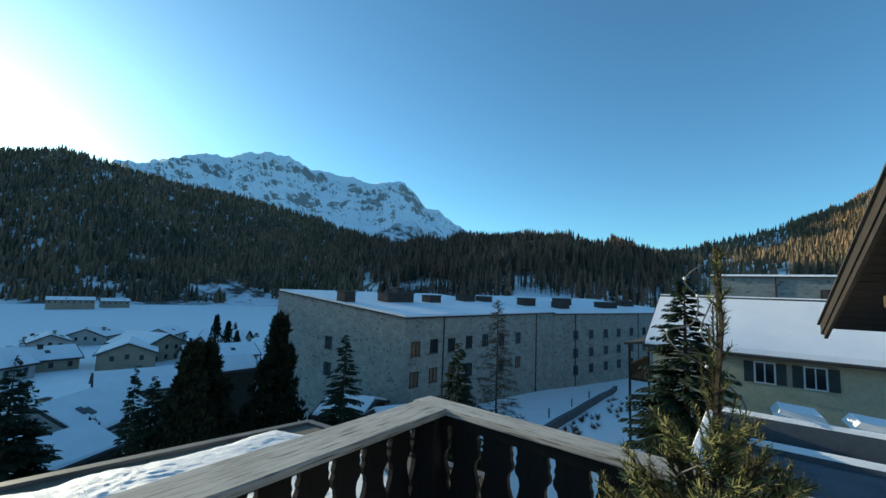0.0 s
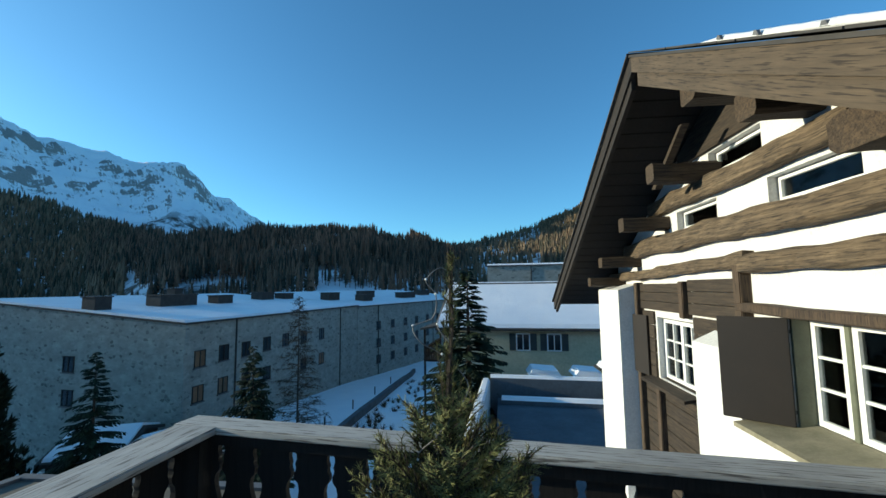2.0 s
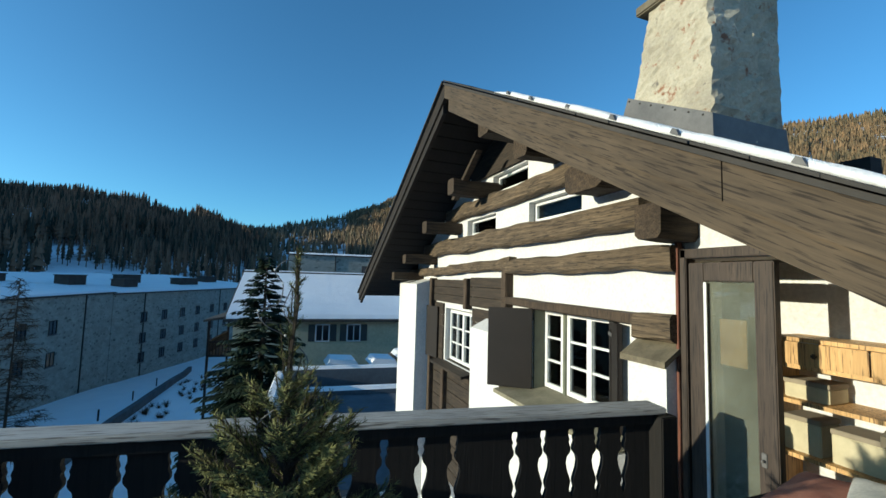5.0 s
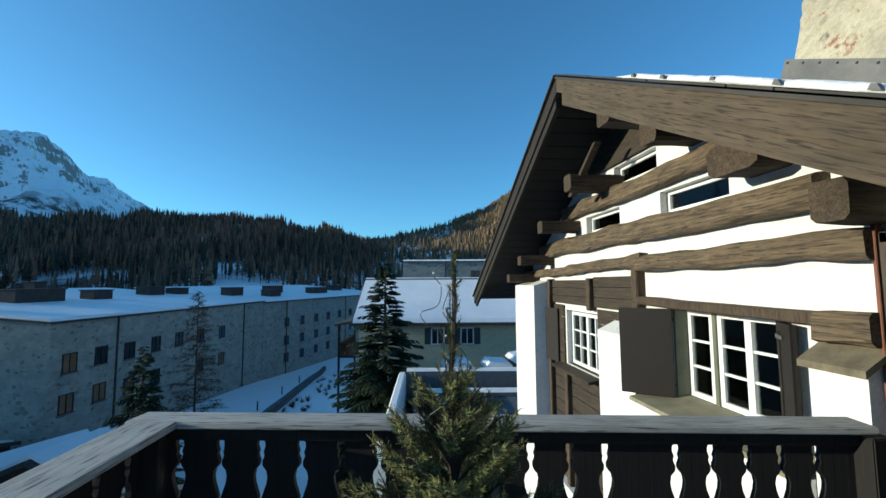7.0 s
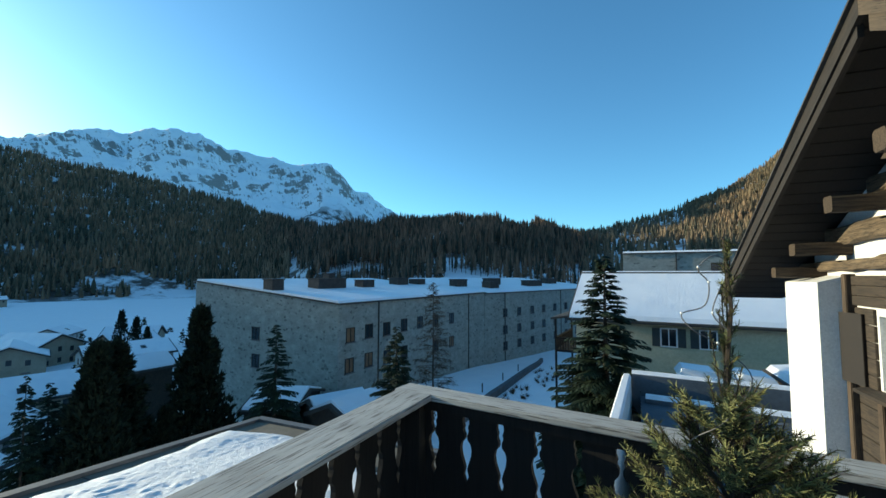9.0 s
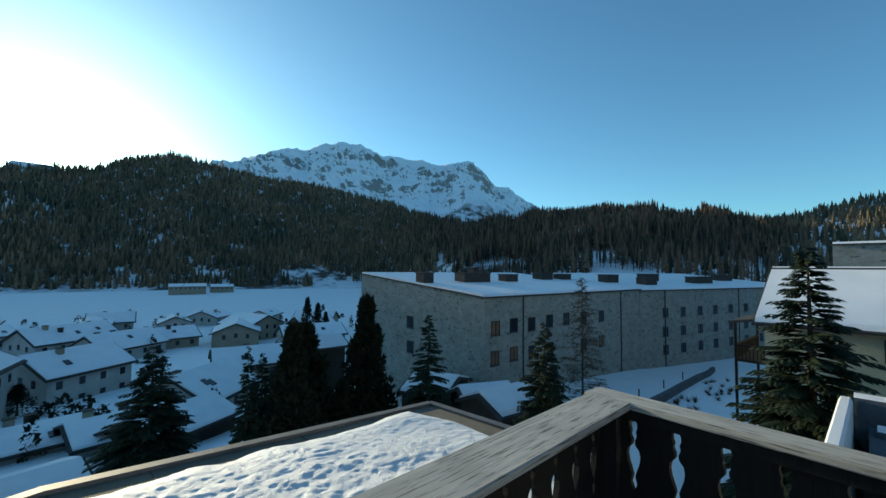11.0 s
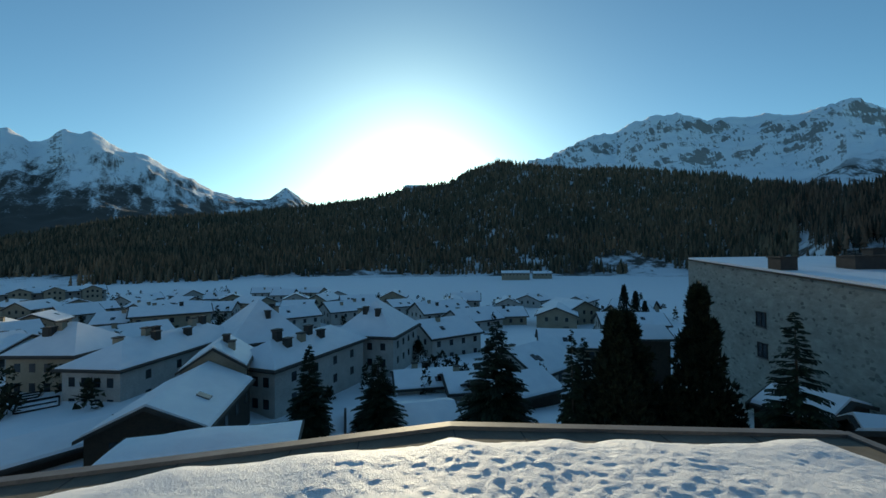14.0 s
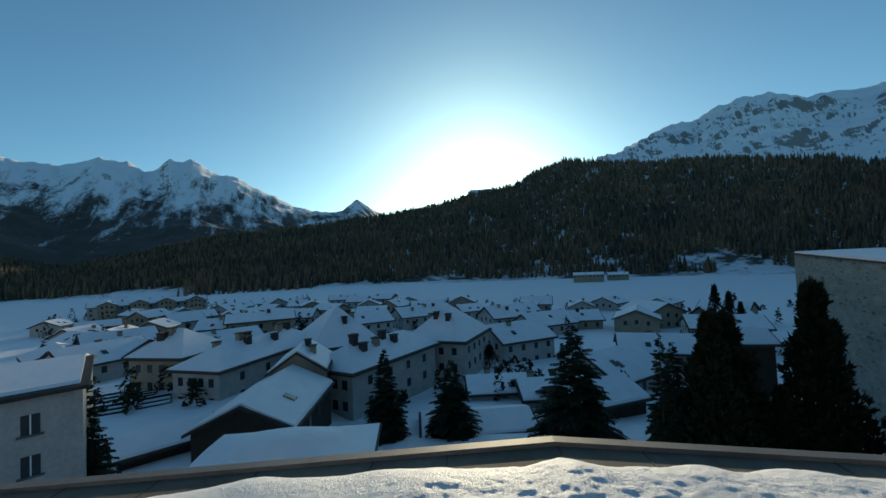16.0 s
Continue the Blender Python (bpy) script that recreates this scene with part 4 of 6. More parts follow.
def stone_pine(seed, h=9.0, rad=2.6, tufts=3400):
    """A dense, rounded stone pine made of many needle tufts on upswept limbs."""
    rnd = random.Random(seed)
    ob = thing("stone_pine", "dense bushy dark green stone pine", "tree", "conifers below the balcony")
    bm = bmesh.new()
    bmesh.ops.create_cone(bm, cap_ends=True, segments=8, radius1=h * 0.025, radius2=0.02, depth=h * 0.95, matrix=Matrix.Translation((0, 0, h * 0.475)))
    part("trunk", bm, BARK, ob)
    V, F = [], []
    lobes = []
    for i in range(90):
        t = rnd.uniform(0.02, 0.97)
        prof = min(1, (1 - t) * 1.35) ** 1.05 * min(1, t * 3 + 0.7) * rnd.uniform(0.75, 1.15)
        a = rnd.uniform(0, 6.283)
        R = rad * prof * rnd.uniform(0.45, 0.85)
        lobes.append((Vector((math.cos(a) * R, math.sin(a) * R, h * t)), rad * 0.42 * (0.35 + 0.65 * prof)))
    lobes.append((Vector((0, 0, h * 0.97)), rad * 0.16))
    for i in range(tufts):
        c, s = lobes[i % len(lobes)]
        d = Vector((rnd.gauss(0, 1), rnd.gauss(0, 1), rnd.gauss(0, 1))).normalized()
        p = c + Vector((d.x * s, d.y * s, d.z * s * 0.85)) * rnd.uniform(0.6, 1.0)
        up = (d + Vector((0, 0, 0.55))).normalized()
        for k in range(5):
            q = (up + Vector((rnd.uniform(-0.7, 0.7), rnd.uniform(-0.7, 0.7), rnd.uniform(-0.5, 0.7)))).normalized()
            side = q.cross(Vector((rnd.random() - 0.5, rnd.random() - 0.5, 0.3))).normalized() * 0.12
            b = len(V)
            L = rnd.uniform(0.26, 0.5)
            V.extend([p - side, p + side, p + q * L])
            F.append((b, b + 1, b + 2))
    raw("crown", V, F, PINEN, ob)
    return ob


def bare_larch(seed, h=9.5, rad=2.0):
    rnd = random.Random(seed)
    ob = thing("bare_larch", "leafless brown larch with fine drooping twigs", "tree", "conifers below the balcony")
    bm = bmesh.new()
    bmesh.ops.create_cone(bm, cap_ends=True, segments=7, radius1=0.075, radius2=0.01, depth=h, matrix=Matrix.Translation((0, 0, h / 2)))
    part("trunk", bm, BARK, ob)
    V, F = [], []

    def twig(p, q, w):
        side = (q - p).cross(Vector((0.3, 0.2, 1))).normalized() * w
        up = (q - p).cross(side).normalized() * w
        b = len(V)
        V.extend([p + side, p - side, p + up, q])
        F.extend([(b, b + 1, b + 3), (b + 1, b + 2, b + 3), (b + 2, b, b + 3)])
    for i in range(190):
        t = 0.12 + 0.88 * (i + rnd.random()) / 190
        a = rnd.uniform(0, 6.283)
        L = rad * (1 - t) ** 0.75 * rnd.uniform(0.6, 1.1) + 0.1
        d = Vector((math.cos(a), math.sin(a), rnd.uniform(-0.15, 0.2)))
        p = Vector((0, 0, h * t))
        twig(p, p + d * L, 0.024)
        for k in range(int(6 + L * 12)):
            s = rnd.uniform(0.2, 1)
            o = p + d * L * s
            aa = a + rnd.uniform(-1.3, 1.3)
            twig(o, o + Vector((math.cos(aa) * 0.3, math.sin(aa) * 0.3, rnd.uniform(-0.35, 0.12))) * rnd.uniform(0.5, 1.3), 0.016)
    raw("crown", V, F, LARCH, ob, "bare twigs")
    return ob


def ground_z(x, y):
    return float(terrain(np.array([x]), np.array([y]))[0])


def stand(ob, x, y, tip, wide, h0, r0, turn):
    """Pose for a tree of height h0 and radius r0 so that it stands on the ground with its tip at that height."""
    z = ground_z(x, y) - 0.1
    return Matrix.Translation((x, y, z)) @ Matrix.Rotation(turn, 4, "Z") @ Matrix.Diagonal((wide / r0, wide / r0, (tip - z) / h0, 1))


spr = [conifer(1), conifer(2, levels=48, per=14), conifer(3, levels=40, per=12, droop=0.4)]
pin = [stone_pine(4), stone_pine(5)]
lar = bare_larch(6)
SPRUCES = [(-0.8, 24.6, 2.9, 3.9, 1), (-11.9, 21.5, -1.2, 2.4, 0), (-23.4, 23.9, -1.9, 2.9, 2), (-45.6, -9.7, -7.5, 2.8, 1), (-46.1, -2.5, -9.0, 3.4, 2), (-40.2, 9.3, -4.7, 4.6, 2),
           (-37.6, 17.0, -6.0, 2.5, 0), (-24.5, -23.2, -4.2, 2.2, 0), (-27.9, 11.8, -3.4, 1.6, 0), (-14.5, 26.0, -4.0, 1.5, 1)]


def plant(kinds, r0, h0, rows):
    first = set()
    for i, (x, y, tip, wide, k) in enumerate(rows):
        m = stand(None, x, y, tip, wide, h0, r0, i * 1.3)
        src = kinds[k]
        if k not in first:
            first.add(k)
            src.matrix_basis = m
            src["posed"] = 1
        else:
            c = src.copy()
            scene.collection.objects.link(c)
            for o in src.children:
                q = o.copy()
                scene.collection.objects.link(q)
                q.parent = c
            c.matrix_basis = m


plant(spr, 2.3, 10.0, SPRUCES)
plant(pin, 2.6, 9.0, [(-30.8, 17.2, -2.9, 3.6, 0), (-31.0, 23.5, -1.2, 2.9, 1), (-26.8, 14.3, -2.4, 2.3, 1), (-29.5, 20.0, -7.6, 1.6, 0)])
plant([lar], 2.0, 9.5, [(-14.2, 31.6, 1.1, 2.6, 0)])


# ---- stone building ----
def facade_block(name, label, base, u, length, depth, z_front, z_back, z_ground, windows, side_windows, chimneys, mat):
    ob = thing(name, label, "building")
    u = Vector((u[0], u[1], 0)).normalized()
    v = Vector((-u.y, u.x, 0))
    o = Vector((base[0], base[1], 0))
    bm = prism([(0, z_ground), (depth, z_ground), (depth, z_back), (0, z_front)], o, v, (0, 0, 1), u * length)
    part("wall", bm, mat, ob)
    slope = Vector((0, 0, (z_back - z_front) / depth))
    vs = v + slope
    bm = prism([(-0.25, 0.005), (depth + 0.25, 0.005), (depth + 0.25, 0.14), (-0.25, 0.14)], o + Vector((0, 0, z_front)) - u * 0.25, vs, (0, 0, 1), u * (length + 0.5))
    part("roof", bm, ROOFDARK, ob)
    bm = prism([(0.0, 0.145), (depth, 0.145), (depth - 0.2, 0.36), (0.2, 0.36)], o + Vector((0, 0, z_front)), vs, (0, 0, 1), u * length)
    part("roof_snow", bm, SNOW_ROOF, ob, "smooth snow on the roof")

    def opening(p, a, nrm, w, h, lit):
        q = [(-w / 2, -h / 2), (w / 2, -h / 2), (w / 2, h / 2), (-w / 2, h / 2)]
        wob = part("window", prism([(s * 1.0, t * 1.0) for s, t in q], p + nrm * -0.02, a, (0, 0, 1), nrm * 0.045), WARMPANE if lit else DARKPANE, ob)
        t = 0.07
        for s0, s1, t0, t1 in ((-w / 2, w / 2, h / 2 - t, h / 2), (-w / 2, w / 2, -h / 2, -h / 2 + t), (-w / 2, -w / 2 + t, -h / 2, h / 2), (w / 2 - t, w / 2, -h / 2, h / 2), (-t / 2, t / 2, -h / 2, h / 2)):
            part("frame_bar", prism([(s0, t0), (s1, t0), (s1, t1), (s0, t1)], p + nrm * 0.026, a, (0, 0, 1), nrm * 0.05), SHUTTER, wob)
        part("sill", prism([(-w / 2 - 0.1, -h / 2 - 0.1), (w / 2 + 0.1, -h / 2 - 0.1), (w / 2 + 0.1, -h / 2), (-w / 2 - 0.1, -h / 2)], p, a, (0, 0, 1), nrm * 0.16), LEAD, wob)
    for a, z, lit in windows:
        opening(o + u * a + Vector((0, 0, z)), u, -v, 1.25, 1.5, lit)
    for a, z in side_windows:
        opening(o + v * a + Vector((0, 0, z)), -v, -u, 1.35, 1.5, False)
    for a, c, w, d, h in chimneys:
        p = o + u * a + v * c + Vector((0, 0, z_front)) + slope * c
        part("roof_box", prism([(-w / 2, 0.1), (w / 2, 0.1), (w / 2, h), (-w / 2, h)], p - v * d / 2, u, (0, 0, 1), v * d), ROOFDARK, ob, "dark roof housing")
        part("roof_box_lid", prism([(-w / 2 - 0.1, h + 0.003), (w / 2 + 0.1, h + 0.003), (w / 2 + 0.1, h + 0.12), (-w / 2 - 0.1, h + 0.12)], p - v * (d / 2 + 0.1), u, (0, 0, 1), v * (d + 0.2)), ROOFDARK, ob)
    for a in (6.2, 28.5):
        if a < length:
            part("downpipe", prism([(a - 0.06, z_ground), (a + 0.06, z_ground), (a + 0.06, z_front), (a - 0.06, z_front)], o - v * 0.003, u, (0, 0, 1), -v * 0.12), ROOFDARK, ob)
    return ob


DARKPANE = plain("dark reflecting panes", (0.015, 0.02, 0.025), (0.03, 0.035, 0.04), 0.5, 0.12, 0.02, 0.002)
# Warm light in some panes is put into this brown colour.
WARMPANE = plain("brown lit panes", (0.16, 0.09, 0.05), (0.26, 0.15, 0.08), 0.5, 0.25, 0.02, 0.002)
facade_block("stone_building", "long grey rubble-stone building with a snowy flat roof", (-26, 34.6), (0.1297, 0.9916), 34.6, 26, -1.3, 0.75, -15.0,
             [(1.7, -4.5, True), (4.6, -4.4, False), (7.7, -4.5, False), (11.1, -4.4, False), (14.6, -4.4, False), (18.5, -4.5, False), (23.0, -4.6, False), (1.6, -7.6, True), (4.6, -7.5, True), (7.8, -7.7, False), (11.2, -7.7, False), (23.0, -8.0, True), (18.5, -8.0, False)],
             [(13.1, -5.1), (13.0, -8.2)],
             [(1.0, 11.5, 1.6, 1.6, 1.5), (9.6, 11.7, 5.0, 2.0, 1.5), (16.7, 11.4, 2.6, 1.6, 1.3), (27.9, 13.4, 3, 2, 1.4), (33.0, 13.0, 2.5, 2, 1.2), (12.5, 14.5, 1.2, 1.2, 2.0)], STONE)
facade_block("stone_wing", "far wing of the grey rubble-stone building with a snowy roof", (-21.5, 69), (0.3263, 0.9453), 52, 26, -1.5, 0.75, -18.0,
             [(a, z, False) for z in (-5.1, -8.2, -11.1) for a in (6.3, 11.1, 16.0, 20.7, 25.7, 31, 36.5, 42)], [(6, -5), (14, -5)],
             [(3.5, 8.9, 3, 2, 1.6), (9, 5.2, 3, 2, 1.4), (17, 10.6, 4, 2, 1.6), (27, 6.4, 6, 2, 1.5), (42, 10, 5, 2, 1.5)], STONE)

# ---- chalet: chimney, door, room behind it ----
def build_chimney():
    """Tapered rubble chimney: the sunny side leans in, the corner by the door stands upright."""
    x0, x1, y0, zb, zt = 3.0, 3.80, 2.555, 2.35, 4.06

    def ring(z):
        y1 = 3.34 - 0.23 * (z - 3.0)
        return [(x0, y0), (x1, y0), (x1 - 0.03, y1), (x0, y1)]
    bm = bmesh.new()
    n, rows = 46, []
    for i in range(n + 1):
        z = zb + (zt - zb) * i / n
        pts, q = [], ring(z)
        for k, ((ax, ay), (bx, by)) in enumerate(zip(q, q[1:] + q[:1])):
            nx, ny = ((0, -1), (1, 0), (0, 1), (-1, 0))[k]
            for j in range(16):
                px, py = ax + (bx - ax) * j / 16, ay + (by - ay) * j / 16
                e = 0.016 * noise.noise((px * 6, py * 6, z * 7)) + 0.020 * noise.noise((px * 15, py * 15, z * 17)) + 0.010 * noise.noise((px * 34, py * 34, z * 38))
                if k == 0:
                    e *= 1.6
                pts.append(bm.verts.new((px + nx * e, py + ny * e, z)))
        rows.append(pts)
    for a, b in zip(rows, rows[1:]):
        for k in range(len(a)):
            bm.faces.new((a[k - 1], a[k], b[k], b[k - 1]))
    bm.faces.new(rows[-1])
    ch = part("chimney", bm, CHIMSTONE, chalet, "flaking ochre stone chimney")
    part("chimney_cap", boxes((x0 - 0.05, x1 + 0.04, y0 - 0.04, 3.20, zt + 0.003, zt + 0.09), bevel=0.012), FAWN, ch, "projecting stone cap slab")
    # sloping metal skirt with a row of nail heads
    sk = bmesh.new()
    base, top = [(x0 - 0.03, y0 - 0.03), (x1 + 0.05, y0 - 0.03), (x1 + 0.05, 3.39), (x0 - 0.03, 3.39)], [(x0 - 0.022, y0 - 0.02), (x1 + 0.02, y0 - 0.02), (x1 + 0.02, 3.315), (x0 - 0.022, 3.315)]
    lo = [sk.verts.new((x, y, roof_z(y) - 0.02)) for x, y in base]
    hi = [sk.verts.new((x, y, roof_z(y) + 0.24)) for x, y in top]
    for k in range(4):
        sk.faces.new((lo[k - 1], lo[k], hi[k], hi[k - 1]))
    skirt = part("chimney_skirt", sk, LEAD, ch, "grey metal skirt")
    for j in range(7):
        y = y0 + 0.05 + j * 0.115
        part("nail", boxes((x0 - 0.031, x0 - 0.02, y - 0.006, y + 0.006, roof_z(y) + 0.205, roof_z(y) + 0.217)), ROOFDARK, skirt)


build_chimney()
DOORW = timber("brown door frame", (0.022, 0.015, 0.011), (0.065, 0.045, 0.033), "z", rough=0.6, bump=0.2)
DOORGLASS = glass_shader("door glass", (0.86, 0.9, 0.86), 0.03, 0.14, 0.12)


CARD = plain("brown pasteboard", (0.17, 0.10, 0.04), (0.24, 0.145, 0.06), 6, 0.7, 0.1, 0.002)
REDWOOD = timber("red-brown post", (0.10, 0.035, 0.02), (0.2, 0.075, 0.045), "z", rough=0.7)


def build_doorway():
    door = part("glazed_door", boxes((2.80, 2.86, 2.495, 2.61, 0, 1.852), (2.80, 2.86, 2.07, 2.18, 0, 1.852), (2.80, 2.86, 2.18, 2.495, 1.727, 1.852), (2.80, 2.86, 2.18, 2.495, 0, 0.16), bevel=0.006), DOORW, chalet, "brown framed glazed door")
    g = part("pane", boxes((2.828, 2.834, 2.18, 2.495, 0.16, 1.727)), DOORGLASS, door)
    g.visible_shadow = False
    part("weather_strip", boxes((2.792, 2.80, 2.475, 2.495, 0.16, 1.72)), WHITEPAINT, door)
    part("notice", boxes((2.836, 2.842, 2.25, 2.42, 1.19, 1.485), bevel=0.0025), CARD, door, "brown rounded card behind the glass")
    part("door_handle", boxes((2.79, 2.80, 2.13, 2.16, 0.66, 0.74), (2.765, 2.79, 2.135, 2.15, 0.69, 0.705), bevel=0.003), LEAD, door)
    part("door_post", boxes((2.78, 2.88, 2.613, 2.663, 0, 1.95), bevel=0.006), DOORW, chalet)
    part("corner_strip", boxes((2.77, 2.82, 2.667, 2.69, -0.3, 2.03), bevel=0.003), REDWOOD, chalet, "red-brown painted corner strip")
    part("door_post", boxes((2.78, 2.90, 1.50, 1.58, 0, 1.95), bevel=0.006), POSTW, chalet)
    part("door_head", boxes((2.78, 2.9, 1.2, 2.66, 1.885, 1.95), bevel=0.006), DOORW, chalet)
    bm = prism([(2.52, -0.5), (FX - 0.002, -0.5), (FX - 0.002, 1.22), (2.52, 1.08)], (0, 0.4, 0), (1, 0, 0), (0, 0, 1), (0, 1.08, 0))
    part("masonry_pier", bm, PLASTER, chalet, "thick white masonry pier")
    bm = prism([(2.46, 1.06), (FX - 0.002, 1.225), (FX - 0.002, 1.27), (2.46, 1.10)], (0, 0.38, 0), (1, 0, 0), (0, 0, 1), (0, 1.12, 0))
    part("ledge", bm, FAWN, chalet, "weathered stone slab ledge")
    # room
    part("room_wall", boxes((3.5, 3.6, 1.25, 3.28, 0, 1.9)), PLASTER, chalet)
    part("room_wall", boxes((3.15, 3.5, 3.18, 3.28, 0, 1.9)), PLASTER, chalet)
    part("room_wall", boxes((3.15, 3.6, 1.15, 1.247, 0, 1.8)), PLASTER, chalet)
    part("room_floor", boxes((2.85, 3.5, 1.25, 3.18, -0.05, 0.0)), PINE, chalet)
    part("room_ceiling", boxes((3.15, 3.5, 1.25, 3.18, 1.88, 1.897)), BOARD, chalet)
    shelf = thing("bookshelf", "open honey pine shelf unit with boxes and books", "shelf", at=(3.2, 1.3, 0))
    part("side_panel", boxes((0, 0.29, 0, 0.03, 0, 1.36)), PINE, shelf)
    part("side_panel", boxes((0, 0.29, 1.03, 1.06, 0, 1.36)), PINE, shelf)
    for z in (0.05, 0.33, 0.64, 0.97, 1.19, 1.36):
        part("shelf_board", boxes((0, 0.29, 0.032, 1.028, z, z + 0.025)), PINE, shelf)
    for y in (0.036, 0.535):
        d = part("drawer_front", boxes((-0.018, 0.0, y, y + 0.49, 1.217, 1.358), bevel=0.004), PINE, shelf)
        part("knob", boxes((-0.045, -0.018, y + 0.23, y + 0.26, 1.27, 1.30), bevel=0.008), BARK, d)
    for i, (y, w, h, z) in enumerate(((1.45, 0.22, 0.2, 0.667), (1.8, 0.25, 0.2, 0.667), (2.1, 0.2, 0.22, 0.667), (2.05, 0.24, 0.12, 0.997))):
        b = thing("storage_box", "small tan cardboard box standing on a shelf", "box", "boxes on the shelf", at=(3.25, y, z))
        part("body", boxes((0, 0.2, 0, w, 0, h - 0.03), bevel=0.006), CREAM, b)
        part("lid", boxes((-0.004, 0.204, -0.004, w + 0.004, h - 0.03, h), bevel=0.004), HOUSETAN, b)


build_doorway()


def build_cushions():
    red = plain("faded red blanket", (0.32, 0.12, 0.08), (0.45, 0.2, 0.13), 9, 0.95, 0.5, 0.01)
    white = plain("off-white cloth", (0.6, 0.57, 0.48), (0.72, 0.69, 0.6), 7, 0.95, 0.4, 0.008)
    tb = thing("garden_table", "dark low wooden table standing on the balcony", "table", at=(2.30, 1.5, 0))
    part("tabletop", boxes((-0.35, 0.35, -0.35, 0.35, 0.70, 0.74), bevel=0.008), RAILW, tb)
    for x in (-0.3, 0.3):
        for y in (-0.3, 0.3):
            part("leg", boxes((x - 0.03, x + 0.03, y - 0.03, y + 0.03, 0, 0.70), bevel=0.005), RAILW, tb)

    def soft(name, at, w, d, h, mat, label, cat, seed, turn):
        bm = boxes((-w / 2, w / 2, -d / 2, d / 2, 0, h))
        bmesh.ops.subdivide_edges(bm, edges=bm.edges[:], cuts=7, use_grid_fill=True)
        for v in bm.verts:
            c = v.co
            rx, ry, rz = abs(c.x) / (w / 2), abs(c.y) / (d / 2), abs(c.z / h - 0.5) * 2
            k = 1 - 0.10 * (rz ** 4) * 1.0
            c.x, c.y = c.x * k, c.y * k
            c.z = c.z * (1 - 0.25 * max(rx, ry) ** 4) + 0.012 * noise.noise((c.x * 9 + seed, c.y * 9, 0)) * (1 if c.z > 0.01 else 0)
        ob = part(name, bm, mat, smooth=True)
        ob.location, ob.rotation_euler = at, (0, 0, radians(turn))
        tagged(ob, label, cat)
    soft("folded_blanket", (2.32, 1.54, 0.742), 0.56, 0.46, 0.12, red, "faded red folded blanket lying on the table", "blanket", 3, 12)
    soft("seat_cushion", (2.36, 1.42, 0.852), 0.36, 0.26, 0.07, white, "off-white cushion lying on the red blanket", "cushion", 8, 20)


build_cushions()


